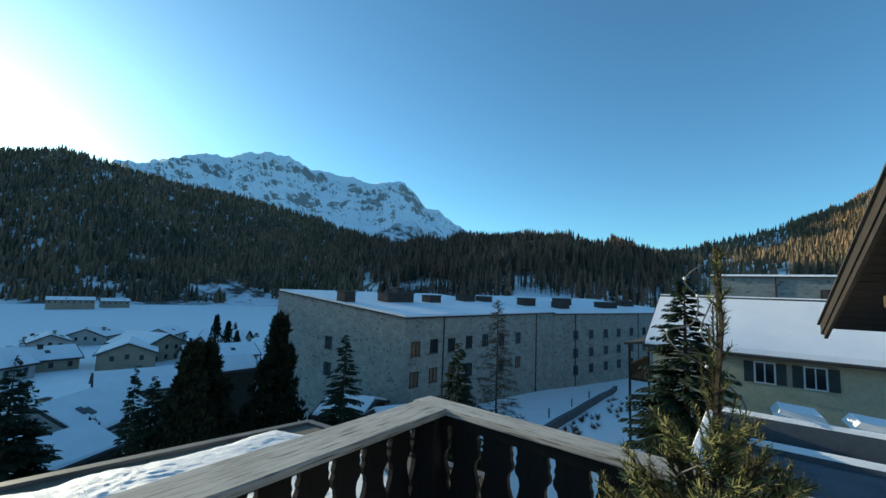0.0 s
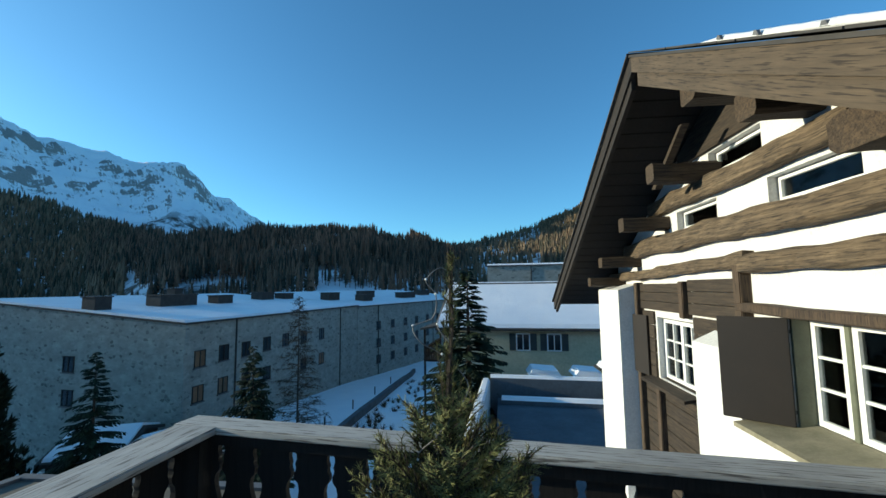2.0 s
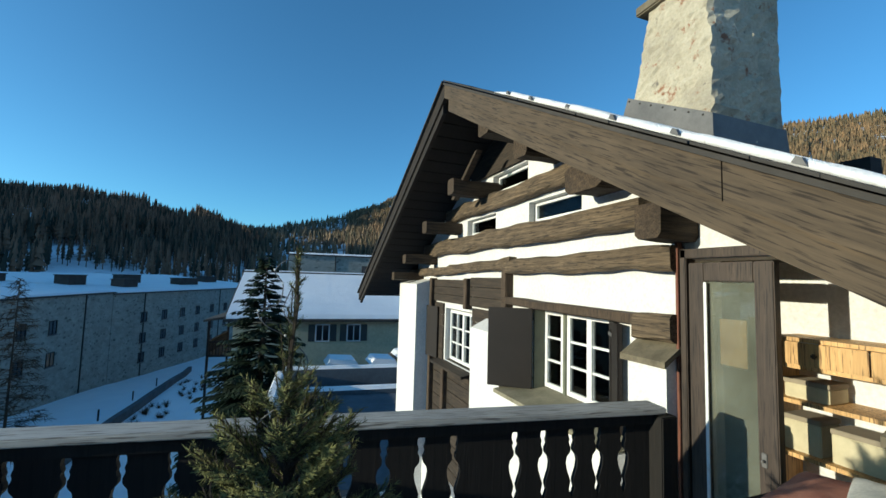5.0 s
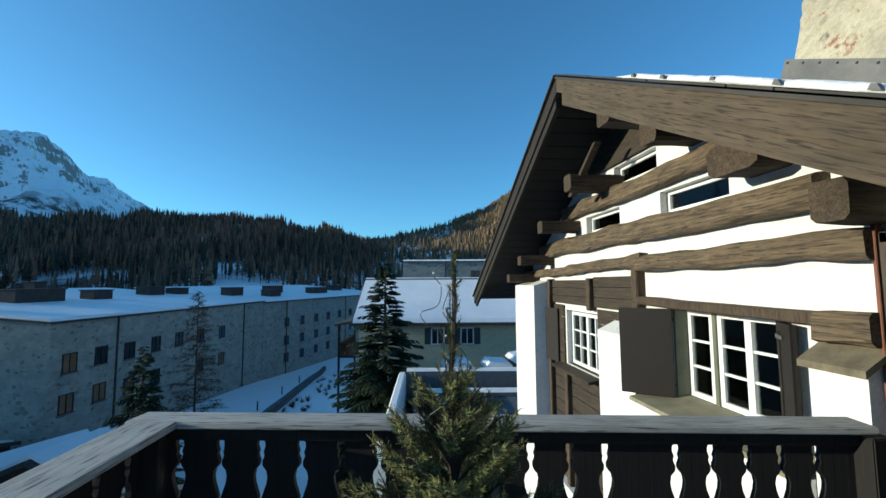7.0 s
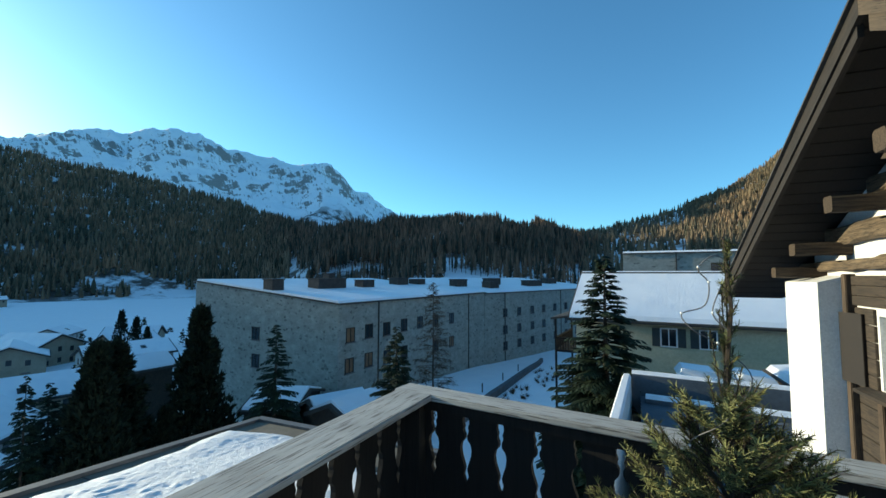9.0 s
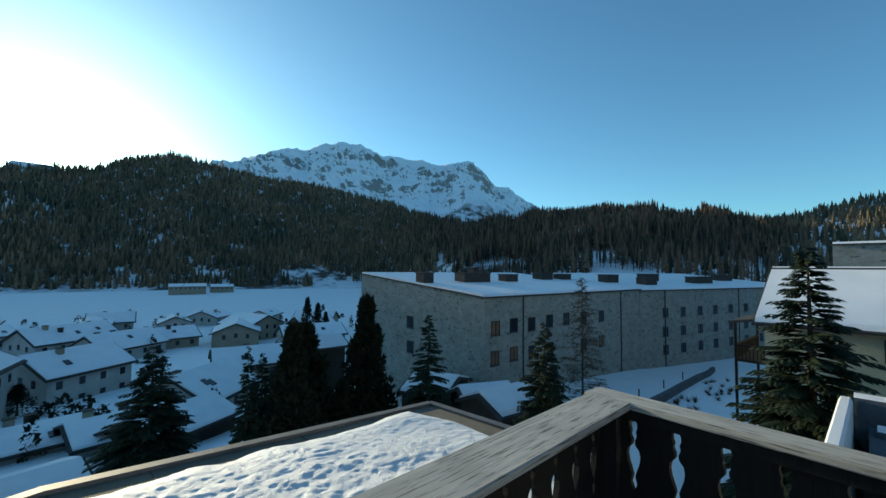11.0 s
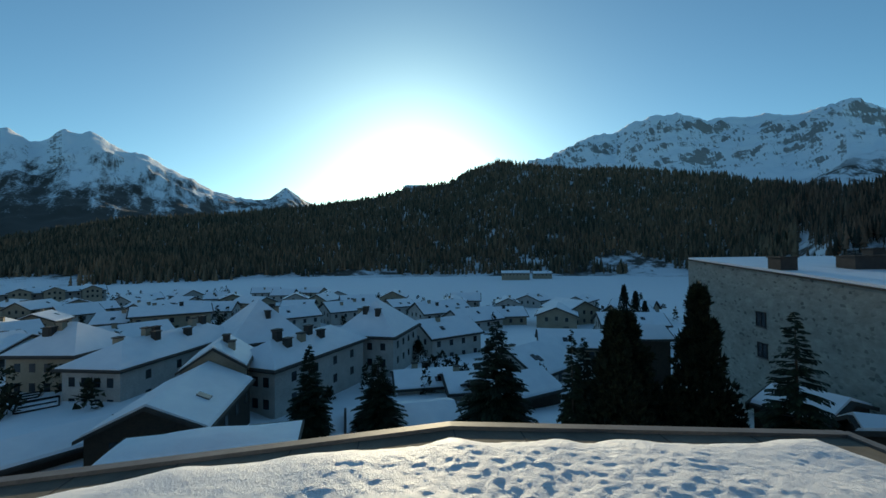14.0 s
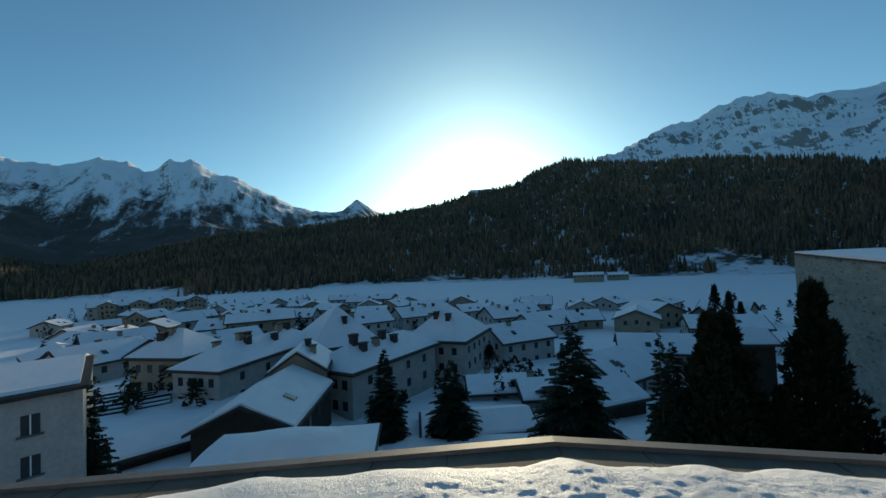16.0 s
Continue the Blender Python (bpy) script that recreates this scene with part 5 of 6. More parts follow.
# ---- potted spruce with a string of lights ----
def build_potted_spruce():
    rnd = random.Random(12)
    ob = thing("potted_spruce", "small yellowish green spruce in a pot with a light string", "plant", at=(0.19, 1.89, 0))
    pot = bmesh.new()
    bmesh.ops.create_cone(pot, cap_ends=True, segments=24, radius1=0.15, radius2=0.2, depth=0.34, matrix=Matrix.Translation((0, 0, 0.17)))
    part("pot", pot, FAWN, ob, "dark clay pot", smooth=False)
    top = 1.78
    stem = [(0.0, 0.0, 0.34), (0.01, 0.0, 0.9), (-0.01, 0.01, 1.35), (0.01, -0.005, 1.6), (0.0, 0.0, top)]
    V, F = [], []

    def rod(pts, r0, r1):
        b = len(V)
        m = len(pts)
        for i, p in enumerate(pts):
            d = (Vector(pts[min(i + 1, m - 1)]) - Vector(pts[max(i - 1, 0)])).normalized()
            s = d.cross(Vector((0.37, 0.5, 0.78))).normalized()
            u = d.cross(s)
            r = r0 + (r1 - r0) * i / (m - 1)
            for k in range(5):
                a = k * 1.2566
                V.append(Vector(p) + s * math.cos(a) * r + u * math.sin(a) * r)
        for i in range(m - 1):
            for k in range(5):
                F.append((b + i * 5 + k, b + i * 5 + (k + 1) % 5, b + (i + 1) * 5 + (k + 1) % 5, b + (i + 1) * 5 + k))
    NV, NF = [], []

    def twig(p, d, L, dens=520, nl=0.021):
        """A twig with needles all round, a little flattened."""
        d = d.normalized()
        s = d.cross(Vector((0, 0, 1)))
        s = (s if s.length > 0.05 else Vector((1, 0, 0))).normalized()
        u = s.cross(d)
        rod([p, p + d * L * 0.5 + Vector((0, 0, 0.004)), p + d * L], 0.0028, 0.0012)
        for i in range(int(dens * L)):
            t = rnd.uniform(0.05, 1.0)
            a = rnd.uniform(0, 6.283)
            r = (s * math.cos(a) * 1.0 + u * (math.sin(a) * 0.75 + 0.15))
            q = (r + d * rnd.uniform(0.45, 0.9)).normalized()
            o = p + d * L * t
            w = q.cross(d).normalized() * 0.0013
            n = nl * rnd.uniform(0.75, 1.2)
            b = len(NV)
            NV.extend([o - w, o + w, o + q * n + w * 0.4, o + q * n - w * 0.4])
            NF.append((b, b + 1, b + 2, b + 3))

    def at(z):
        for (x0, y0, z0), (x1, y1, z1) in zip(stem, stem[1:]):
            if z0 <= z <= z1:
                t = (z - z0) / (z1 - z0)
                return Vector((x0 + (x1 - x0) * t, y0 + (y1 - y0) * t, z))
        return Vector(stem[-1])
    rod(stem, 0.012, 0.003)
    for z0, dx, dy, L in ((1.40, 0.0, 0.01, 0.24), (1.50, 0.0, 0.01, 0.27), (1.62, 0.02, 0.0, 0.15), (1.30, -0.12, 0.02, 0.24), (1.30, 0.10, -0.05, 0.20), (1.25, 0.2, 0.06, 0.2), (1.22, -0.22, -0.04, 0.2), (1.20, 0.05, 0.2, 0.2), (1.42, -0.07, 0.0, 0.17)):
        twig(at(z0), Vector((dx, dy, 1)), L, 620, 0.016)
    for i in range(17):
        zz = 1.30 + 0.46 * i / 17
        a = i * 2.4
        twig(at(zz), Vector((math.cos(a) * 0.7, math.sin(a) * 0.7, 1)), 0.05 * (1.2 - i / 34), 700, 0.017)
    for i in range(5):
        twig(at(1.34 + 0.085 * i), Vector((0, 0, 1)), 0.09, 700, 0.016)
    z = 0.72
    while z < 1.30:
        t = (z - 0.72) / 0.60
        for k in range(6 if t < 0.75 else 3):
            a = rnd.uniform(0, 6.283)
            L = (0.36 * (1 - t) ** 0.6 + 0.055) * rnd.uniform(0.65, 1.15)
            rise = 0.45 + 1.1 * t + rnd.uniform(-0.2, 0.3)
            d = Vector((math.cos(a), math.sin(a), rise)).normalized()
            p = at(z)
            rod([p, p + d * L * 0.5, p + d * L], 0.006, 0.002)
            twig(p + d * L * 0.45, d, L * 0.55)
            m = int(3 + L * 16)
            for q in range(m):
                s = 0.25 + 0.72 * q / m
                for sg in (-1, 1):
                    aa = a + sg * rnd.uniform(0.5, 0.95)
                    e = Vector((math.cos(aa), math.sin(aa), rise * 0.7 + rnd.uniform(-0.2, 0.25)))
                    twig(p + d * L * s, e, (0.045 + 0.16 * L * (1.15 - s)) * rnd.uniform(0.8, 1.3), 440)
        z += rnd.uniform(0.036, 0.052)
    raw("stem", V, F, BARK, ob)
    raw("needles", NV, NF, POTTED, ob, "yellow-green needles")
    # light string
    wire = bpy.data.curves.new("light_string", "CURVE")
    wire.dimensions, wire.bevel_depth, wire.bevel_resolution = "3D", 0.0017, 1
    pts = [(0.02, 0.02, 1.12), (-0.09, 0.03, 1.22), (-0.02, -0.05, 1.32), (0.05, 0.0, 1.42), (-0.02, 0.01, 1.50), (-0.075, 0.0, 1.535), (-0.10, 0.02, 1.575), (-0.045, 0.02, 1.60), (-0.035, 0.01, 1.66), (-0.06, 0.0, 1.70), (-0.02, 0.0, 1.735), (0.012, 0.01, 1.70), (-0.012, 0.012, 1.64), (-0.03, 0.0, 1.58), (0.0, -0.01, 1.54)]
    sp = wire.splines.new("POLY")
    sp.points.add(len(pts) * 6 - 1)
    for i in range(len(pts) * 6):
        t = i / 6
        k = min(int(t), len(pts) - 2)
        f = min(t - k, 1.0)
        p0, p1, p2, p3 = (Vector(pts[max(0, min(len(pts) - 1, k + q))]) for q in (-1, 0, 1, 2))
        p = 0.5 * (2 * p1 + (p2 - p0) * f + (2 * p0 - 5 * p1 + 4 * p2 - p3) * f * f + (3 * p1 - p0 - 3 * p2 + p3) * f ** 3)
        sp.points[i].co = (*p, 1)
    wire.materials.append(LEAD)
    w = new("light_string", wire)
    w.location = (0.19, 1.89, 0)
    tagged(w, "grey wire light string wound round the potted spruce", "light string")
    for i in (1, 4, 6, 8, 9, 11, 13):
        bm = bmesh.new()
        bmesh.ops.create_icosphere(bm, subdivisions=1, radius=0.0042)
        bl = part("bulb", bm, WHITEPAINT, w, "small white bulb", smooth=True)
        bl.location = Vector(pts[i]) + Vector((0, -0.004, 0.004))


build_potted_spruce()


# ---- cream house beyond the spruce ----
def build_cream_house():
    ob = thing("cream_house", "cream rendered house with green-grey shutters and a snowy roof", "house")
    p0, p1 = Vector((-3.0, 32.1, 0)), Vector((22, 29.75, 0))
    u = (p1 - p0).normalized()
    v = Vector((-u.y, u.x, 0))
    L = (p1 - p0).length
    part("wall", prism([(0, -14), (9.6, -14), (9.6, -1.3), (4.6, 1.72), (0, -1.2)], p0, v, (0, 0, 1), u * L), CREAM, ob)
    sl = Vector((0, 0, 2.85 / 5.1))
    for s0, s1, base, d in ((-0.7, 4.62, Vector((0, 0, -1.12)), 1), (4.621, 10.2, Vector((0, 0, 1.85)), -1)):
        w = v + sl * d
        o = p0 - u * 0.5 + base - (sl * d * (0 if d == 1 else s0)) + (sl * 0.0)
        part("roof", prism([(s0, 0.0), (s1, 0.0), (s1, 0.14), (s0, 0.14)], o + (sl * 0.02), w, (0, 0, 1), u * (L + 1)), ROOFDARK, ob)
        part("roof_snow", prism([(s0 + 0.1, 0.145), (s1 - 0.002, 0.145), (s1 - 0.002, 0.42), (s0 + 0.25, 0.36)], o + u * 0.15 + (sl * 0.02), w, (0, 0, 1), u * (L + 0.7)), SNOW_ROOF, ob, "smooth snow on the roof")
    for a in (5.9, 8.1, 13.2, 16.0):
        c = p0 + u * a + Vector((0, 0, -2.35))
        w = part("window", prism([(-0.42, -0.55), (0.42, -0.55), (0.42, 0.55), (-0.42, 0.55)], c, u, (0, 0, 1), -v * 0.03), DARKPANE, ob)
        for s0, s1, t0, t1 in ((-0.5, 0.5, 0.55, 0.63), (-0.5, -0.42, -0.55, 0.55), (0.42, 0.5, -0.55, 0.55), (-0.03, 0.03, -0.55, 0.55), (-0.5, 0.5, -0.63, -0.55)):
            part("frame_bar", prism([(s0, t0), (s1, t0), (s1, t1), (s0, t1)], c - v * 0.004, u, (0, 0, 1), -v * 0.07), WHITEPAINT, w)
        for s in (-1, 1):
            part("shutter", prism([(s * 0.52, -0.6), (s * 0.98, -0.6), (s * 0.98, 0.6), (s * 0.52, 0.6)], c - v * 0.004, u, (0, 0, 1), -v * 0.06), SHUTTERG, ob, "dark green shutter")
    # timber balcony on the end wall
    b = p0 - u * 1.6 + v * 0.2
    part("balcony_floor", prism([(0, -3.95), (1.6, -3.95), (1.6, -3.8), (0, -3.8)], b, u, (0, 0, 1), v * 6), RAILW, ob)
    part("balcony_rail", prism([(0, -2.98), (1.6, -2.98), (1.6, -2.88), (0, -2.88)], b, u, (0, 0, 1), v * 0.1), RAILW, ob)
    part("balcony_rail", prism([(0, -2.98), (0.1, -2.98), (0.1, -2.88), (0, -2.88)], b + v * 0.1, u, (0, 0, 1), v * 5.9), RAILW, ob)
    for i in range(9):
        part("balcony_bar", prism([(i * 0.19, -3.8), (i * 0.19 + 0.06, -3.8), (i * 0.19 + 0.06, -2.98), (i * 0.19, -2.98)], b, u, (0, 0, 1), v * 0.05), RAILW, ob)
    for i in range(20):
        part("balcony_bar", prism([(0, -3.8), (0.05, -3.8), (0.05, -2.98), (0, -2.98)], b + v * (0.3 + i * 0.28), u, (0, 0, 1), v * 0.08), RAILW, ob)
    part("balcony_roof", prism([(-0.3, -1.6), (1.6, -1.3), (1.6, -1.15), (-0.3, -1.45)], b, u, (0, 0, 1), v * 6), ROOFDARK, ob)
    for d in (0.0, 5.9):
        part("balcony_post", prism([(0, -14), (0.14, -14), (0.14, -1.55), (0, -1.55)], b + v * d, u, (0, 0, 1), v * 0.12), RAILW, ob)
    part("downpipe", prism([(16.2, -14), (16.3, -14), (16.3, -1.2), (16.2, -1.2)], p0, u, (0, 0, 1), -v * 0.1), LEAD, ob)


SHUTTERG = plain("dark green-grey shutter", (0.03, 0.04, 0.04), (0.05, 0.06, 0.058), 2, 0.6, 0.1, 0.004)
build_cream_house()


def build_terrace():
    ob = thing("flat_roof_terrace", "blue-grey flat roof with white parapets capped by snow", "terrace")
    part("deck", prism([(0.4, 12), (14, 12), (14, 22.4), (0.75, 22.4)], (0, 0, -4.1), (1, 0, 0), (0, 1, 0), (0, 0, 0.15)), BLUEGREY, ob)
    part("block", prism([(0.4, 12), (14, 12), (14, 22.4), (0.75, 22.4)], (0, 0, -14), (1, 0, 0), (0, 1, 0), (0, 0, 9.85)), PLASTER, ob)

    def wall(a, b, h0, h1, t, mat, snow):
        a, b = Vector((*a, 0)), Vector((*b, 0))
        d = (b - a)
        n = Vector((-d.y, d.x, 0)).normalized() * t
        part("parapet", prism([(0, h0), (1, h0), (1, h1), (0, h1)], a, n, (0, 0, 1), d), mat, ob)
        if snow:
            part("parapet_snow", prism([(0.02, h1 + 0.003), (0.98, h1 + 0.003), (0.8, h1 + 0.14), (0.2, h1 + 0.14)], a, n, (0, 0, 1), d), SNOW_ROOF, ob, "snow cap")
    # far parapet: bluish shade on its face is put into the blue-grey colour
    wall((0.4, 22.6), (14, 21.2), -14, -3.0, 0.35, BLUEGREY, True)
    wall((-0.35, 12), (0.38, 22.58), -14, -3.15, 0.4, PLASTER, True)
    wall((0.9, 21.2), (14, 19.9), -3.94, -3.75, 0.5, BLUEGREY, True)
    # low planted strip with snow heaps behind the parapet
    for x, w in ((2.4, 1.7), (4.7, 1.5)):
        part("snow_mound", prism([(0, -3.0), (w, -3.0), (w - 0.2, -2.72), (0.25, -2.66)], (x, 23.4 - x * 0.1, 0), (1, -0.1, 0), (0, 0, 1), (0, 1.6, 0)), SNOW_ROOF, ob)
    # small lean-to with snowy roof
    sh = thing("lean_to", "small dark timber lean-to with a snowy roof", "shed")
    part("wall", prism([(0, -7), (4.5, -7), (4.5, -2.6), (0, -3.2)], (7.2, 23.6, 0), (1, -0.1, 0), (0, 0, 1), (0, 3, 0)), BOARD, sh)
    part("roof", prism([(-0.5, -3.22), (4.8, -2.55), (4.8, -2.45), (-0.5, -3.12)], (7.2, 23.2, 0), (1, -0.1, 0), (0, 0, 1), (0, 3.8, 0)), ROOFDARK, sh)
    part("roof_snow", prism([(-0.4, -3.1), (4.7, -2.45), (4.7, -2.15), (-0.2, -2.85)], (7.2, 23.5, 0), (1, -0.1, 0), (0, 0, 1), (0, 3.4, 0)), SNOW_ROOF, sh)


build_terrace()
facade_block("rear_stone_building", "grey stone building behind the cream house", (0.5, 60.5), (1, -0.1), 42, 14, 4.6, 5.0, -15, [(10.5, 2.6, False), (16, 2.6, False), (24, 2.6, False)], [], [], STONE)


# ---- path beside the stone building ----
def build_path():
    ob = thing("retaining_wall", "low grey concrete wall along a snowy path", "wall")
    prev = None
    for i in range(14):
        y = 33 + i * 3.4
        x = -12.4 - 0.02 * (y - 33)
        z = ground_z(x, y)
        if prev:
            a, b = prev
            d = Vector((x - a[0], y - a[1], z - b))
            part("wall_length", prism([(-0.25, -1), (0.25, -1), (0.25, 0.75), (-0.25, 0.75)], (a[0], a[1], b), (1, 0, 0), (0, 0, 1), d * 0.998), ASPHALT, ob)
        prev = ((x, y), z)
    for y in (38, 46, 55, 64):
        x = -14.6
        bo = thing("bollard", "slim dark bollard standing in the snow", "bollard", "bollards along the path", at=(x, y, ground_z(x, y)))
        part("shaft", boxes((-0.06, 0.06, -0.06, 0.06, -0.1, 1.0), bevel=0.01), ROOFDARK, bo)
    rnd = random.Random(4)
    V, F = [], []
    for i in range(46):
        x, y = rnd.uniform(-11.8, -8.2), rnd.uniform(36, 70)
        z = ground_z(x, y)
        for k in range(40):
            a, e = rnd.uniform(0, 6.283), rnd.uniform(0.2, 1.4)
            L = rnd.uniform(0.3, 0.8)
            p = Vector((x, y, z))
            q = p + Vector((math.cos(a) * math.cos(e), math.sin(a) * math.cos(e), math.sin(e))) * L
            s = Vector((0.02, 0.02, 0))
            b = len(V)
            V.extend([p - s, p + s, q])
            F.append((b, b + 1, b + 2))
    tagged(raw("shrubs", V, F, LARCH), "bare brown twiggy shrubs poking through snow", "shrubs", kind="stuff")


build_path()


# ---- village ----
def house(at, ridge_to, zr, half, drop, wall_mat, storeys=2, chimneys=2, label="pale rendered village house with a snow-covered gable roof", over=0.7, hip=0.0, name="village_house", win=True, seed=0):
    """A gabled house from one ridge end to the other."""
    rnd = random.Random(seed)
    a, b = Vector((at[0], at[1], 0)), Vector((ridge_to[0], ridge_to[1], 0))
    u = (b - a).normalized()
    v = Vector((-u.y, u.x, 0))
    L = (b - a).length
    zg = min(ground_z(*(a + s * v * half).xy) for s in (-1, 1)) - 1.0
    zg = min(zg, min(ground_z(*(b + s * v * half).xy) for s in (-1, 1)) - 1.0)
    ze = zr - drop
    ob = thing(name, label, "house", "village houses")
    part("wall", prism([(-half, zg), (half, zg), (half, ze - 0.1), (0, zr - 0.12), (-half, ze - 0.1)], a, v, (0, 0, 1), u * L), wall_mat, ob)
    k = drop / half
    for s in (-1, 1):
        o = a - u * over + Vector((0, 0, zr))
        w = v * s - Vector((0, 0, k))
        part("roof", prism([(0, -0.16), (half + over, -0.16), (half + over, 0.12), (0, 0.12)], o, w, (0, 0, 1), u * (L + 2 * over)), ROOFDARK, ob)
        part("roof_snow", prism([(0, 0.123), (half + over - 0.2, 0.123), (half + over - 0.4, 0.28), (0, 0.34)], o + u * 0.28, w, (0, 0, 1), u * (L + 2 * over - 0.56)), SNOW_ROOF, ob, "snow cover")
    for i in range(chimneys):
        p = a + u * L * (0.2 + 0.6 * (i + rnd.random() * 0.5) / max(1, chimneys)) + v * half * rnd.choice((-0.45, 0.3, -0.2, 0.45))
        zc = zr - abs((p - a).dot(v)) * k
        c = part("chimney", prism([(-0.45, -0.3), (0.45, -0.3), (0.45, 1.15), (-0.45, 1.15)], p - v * 0.35 + Vector((0, 0, zc)), u, (0, 0, 1), v * 0.7), ROOFDARK if i % 2 else HOUSETAN, ob)
        part("chimney_top", prism([(-0.55, 1.153), (0.55, 1.153), (0.55, 1.28), (-0.55, 1.28)], p - v * 0.45 + Vector((0, 0, zc)), u, (0, 0, 1), v * 0.9), ROOFDARK, c)
    if win and L > 9:
        for i in range(rnd.choice((1, 2, 3))):
            sd = rnd.choice((-1, 1))
            w = v * sd - Vector((0, 0, k))
            o = a + u * L * rnd.uniform(0.15, 0.8) + w * half * rnd.uniform(0.3, 0.65) + Vector((0, 0, zr))
            part("skylight", prism([(0, 0.1), (1.1, 0.1), (1.1, 0.42), (0, 0.42)], o, w, (0, 0, 1), u * 0.9), DARKPANE, ob)
    if win:
        for s in (-1, 1):
            n = max(2, int(L / 3.2))
            for st in range(storeys):
                for i in range(n):
                    c = a + u * L * (i + 0.5) / n + v * s * half + Vector((0, 0, ze - 1.5 - st * 2.7))
                    if c.z < zg + 1.6:
                        continue
                    part("window", prism([(-0.45, -0.6), (0.45, -0.6), (0.45, 0.6), (-0.45, 0.6)], c - v * s * 0.02, u, (0, 0, 1), v * s * 0.05), DARKPANE, ob)
        for e, d in ((a, -1), (b, 1)):
            for st in range(storeys):
                for i in (-0.5, 0.0, 0.5):
                    c = e + v * half * i + Vector((0, 0, ze - 1.2 - st * 2.7 + (0.3 if i == 0 else 0)))
                    if c.z < zg + 1.6:
                        continue
                    part("window", prism([(-0.45, -0.6), (0.45, -0.6), (0.45, 0.6), (-0.45, 0.6)], c - u * d * 0.02, v, (0, 0, 1), u * d * 0.05), DARKPANE, ob)
    return ob


def hip_house(at, along, hu, hv, ridge, ze, zr, wall_mat, chimneys, seed, label):
    """A house under a hipped roof; along is the direction of its ridge."""
    rnd = random.Random(seed)
    u = Vector((along[0], along[1], 0)).normalized()
    v = Vector((-u.y, u.x, 0))
    c = Vector((at[0], at[1], 0))
    zg = ground_z(at[0], at[1]) - 3.0
    ob = thing("village_house", label, "house", "village houses")
    part("wall", prism([(-hu, zg), (hu, zg), (hu, ze - 0.02), (-hu, ze - 0.02)], c - v * hv, u, (0, 0, 1), v * 2 * hv), wall_mat, ob)

    def cap(grow, low, high, mat, name, lab=""):
        bm = bmesh.new()
        base = [bm.verts.new(c + u * su * (hu + grow) + v * sv * (hv + grow) + Vector((0, 0, low))) for su, sv in ((-1, -1), (1, -1), (1, 1), (-1, 1))]
        rim = [bm.verts.new(p.co + Vector((0, 0, 0.22))) for p in base]
        top = [bm.verts.new(c + u * s * ridge + Vector((0, 0, high))) for s in (-1, 1)]
        for k in range(4):
            bm.faces.new((base[k - 1], base[k], rim[k], rim[k - 1]))
        for f in ((rim[0], rim[1], top[1], top[0]), (rim[1], rim[2], top[1]), (rim[2], rim[3], top[0], top[1]), (rim[3], rim[0], top[0]), tuple(base[::-1])):
            bm.faces.new(f)
        return part(name, bm, mat, ob, lab)
    cap(0.8, ze - 0.1, zr, ROOFDARK, "roof")
    cap(0.5, ze + 0.16, zr + 0.25, SNOW_ROOF, "roof_snow", "snow cover")
    for i in range(chimneys):
        su, sv = rnd.uniform(-0.6, 0.6), rnd.uniform(-0.5, 0.5)
        p = c + u * su * hu + v * sv * hv
        z = zr - (zr - ze) * max(abs(sv), max(0.0, (abs(su) * hu - ridge) / (hu - ridge)))
        q = part("chimney", prism([(-0.5, -0.5), (0.5, -0.5), (0.5, 1.35), (-0.5, 1.35)], p - v * 0.4 + Vector((0, 0, z)), u, (0, 0, 1), v * 0.8), ROOFDARK if i % 3 else HOUSETAN, ob)
        part("chimney_top", prism([(-0.62, 1.353), (0.62, 1.353), (0.62, 1.5), (-0.62, 1.5)], p - v * 0.52 + Vector((0, 0, z)), u, (0, 0, 1), v * 1.04), ROOFDARK, q)
    for d, w, h, m in ((u, v, hu, hv), (-u, v, hu, hv), (v, u, hv, hu), (-v, u, hv, hu)):
        for st in range(2):
            for t in (-0.66, -0.22, 0.22, 0.66):
                o = c + d * (h - 0.02) + w * t * m + Vector((0, 0, ze - 1.5 - 2.7 * st))
                part("window", prism([(-0.45, -0.6), (0.45, -0.6), (0.45, 0.6), (-0.45, 0.6)], o, w, (0, 0, 1), d * 0.05), DARKPANE, ob)
    return ob


TAN, PALE = HOUSETAN, HOUSEWHITE
def sited(az, d, zr, length, half, drop, tilt, mat, storeys, chimneys, seed, **more):
    """A house at that bearing and distance; tilt turns its ridge away from lying square to the view."""
    a = radians(az)
    c = Vector((-math.sin(a) * d, math.cos(a) * d, 0))
    t = a + radians(tilt)
    u = Vector((math.cos(t), math.sin(t), 0)) * length / 2
    return house((c - u).xy, (c + u).xy, zr, half, drop, mat, storeys, chimneys, seed=seed, **more)


house((-36.0, -20.3), (-49.4, -21.7), -10.2, 4.4, 2.0, BOARD, 1, 0, "dark timber barn with a snow-covered gable roof", seed=1, over=0.5)
house((-50.0, -21.4), (-58.5, -23.4), -8.6, 3.3, 2.2, TAN, 2, 2, "brown gabled house with a patchy snowy roof", seed=2, over=0.4)
hip_house((-69.5, -36.8), (-17.0, 3.8), 12.5, 4.2, 8.0, -12.4, -9.7, PALE, 7, 3, "long white village house with a snowy roof and chimneys")
hip_house((-79.0, -26.3), (-0.85, -0.52), 8.0, 6.0, 0.8, -12.5, -5.9, PALE, 4, 4, "broad white village house under a steep snowy hip roof")
hip_house((-68.0, -49.5), (-0.14, -0.99), 5.0, 5.0, 0.6, -11.7, -7.8, TAN, 3, 5, "tan village house under a broad snowy hip roof")
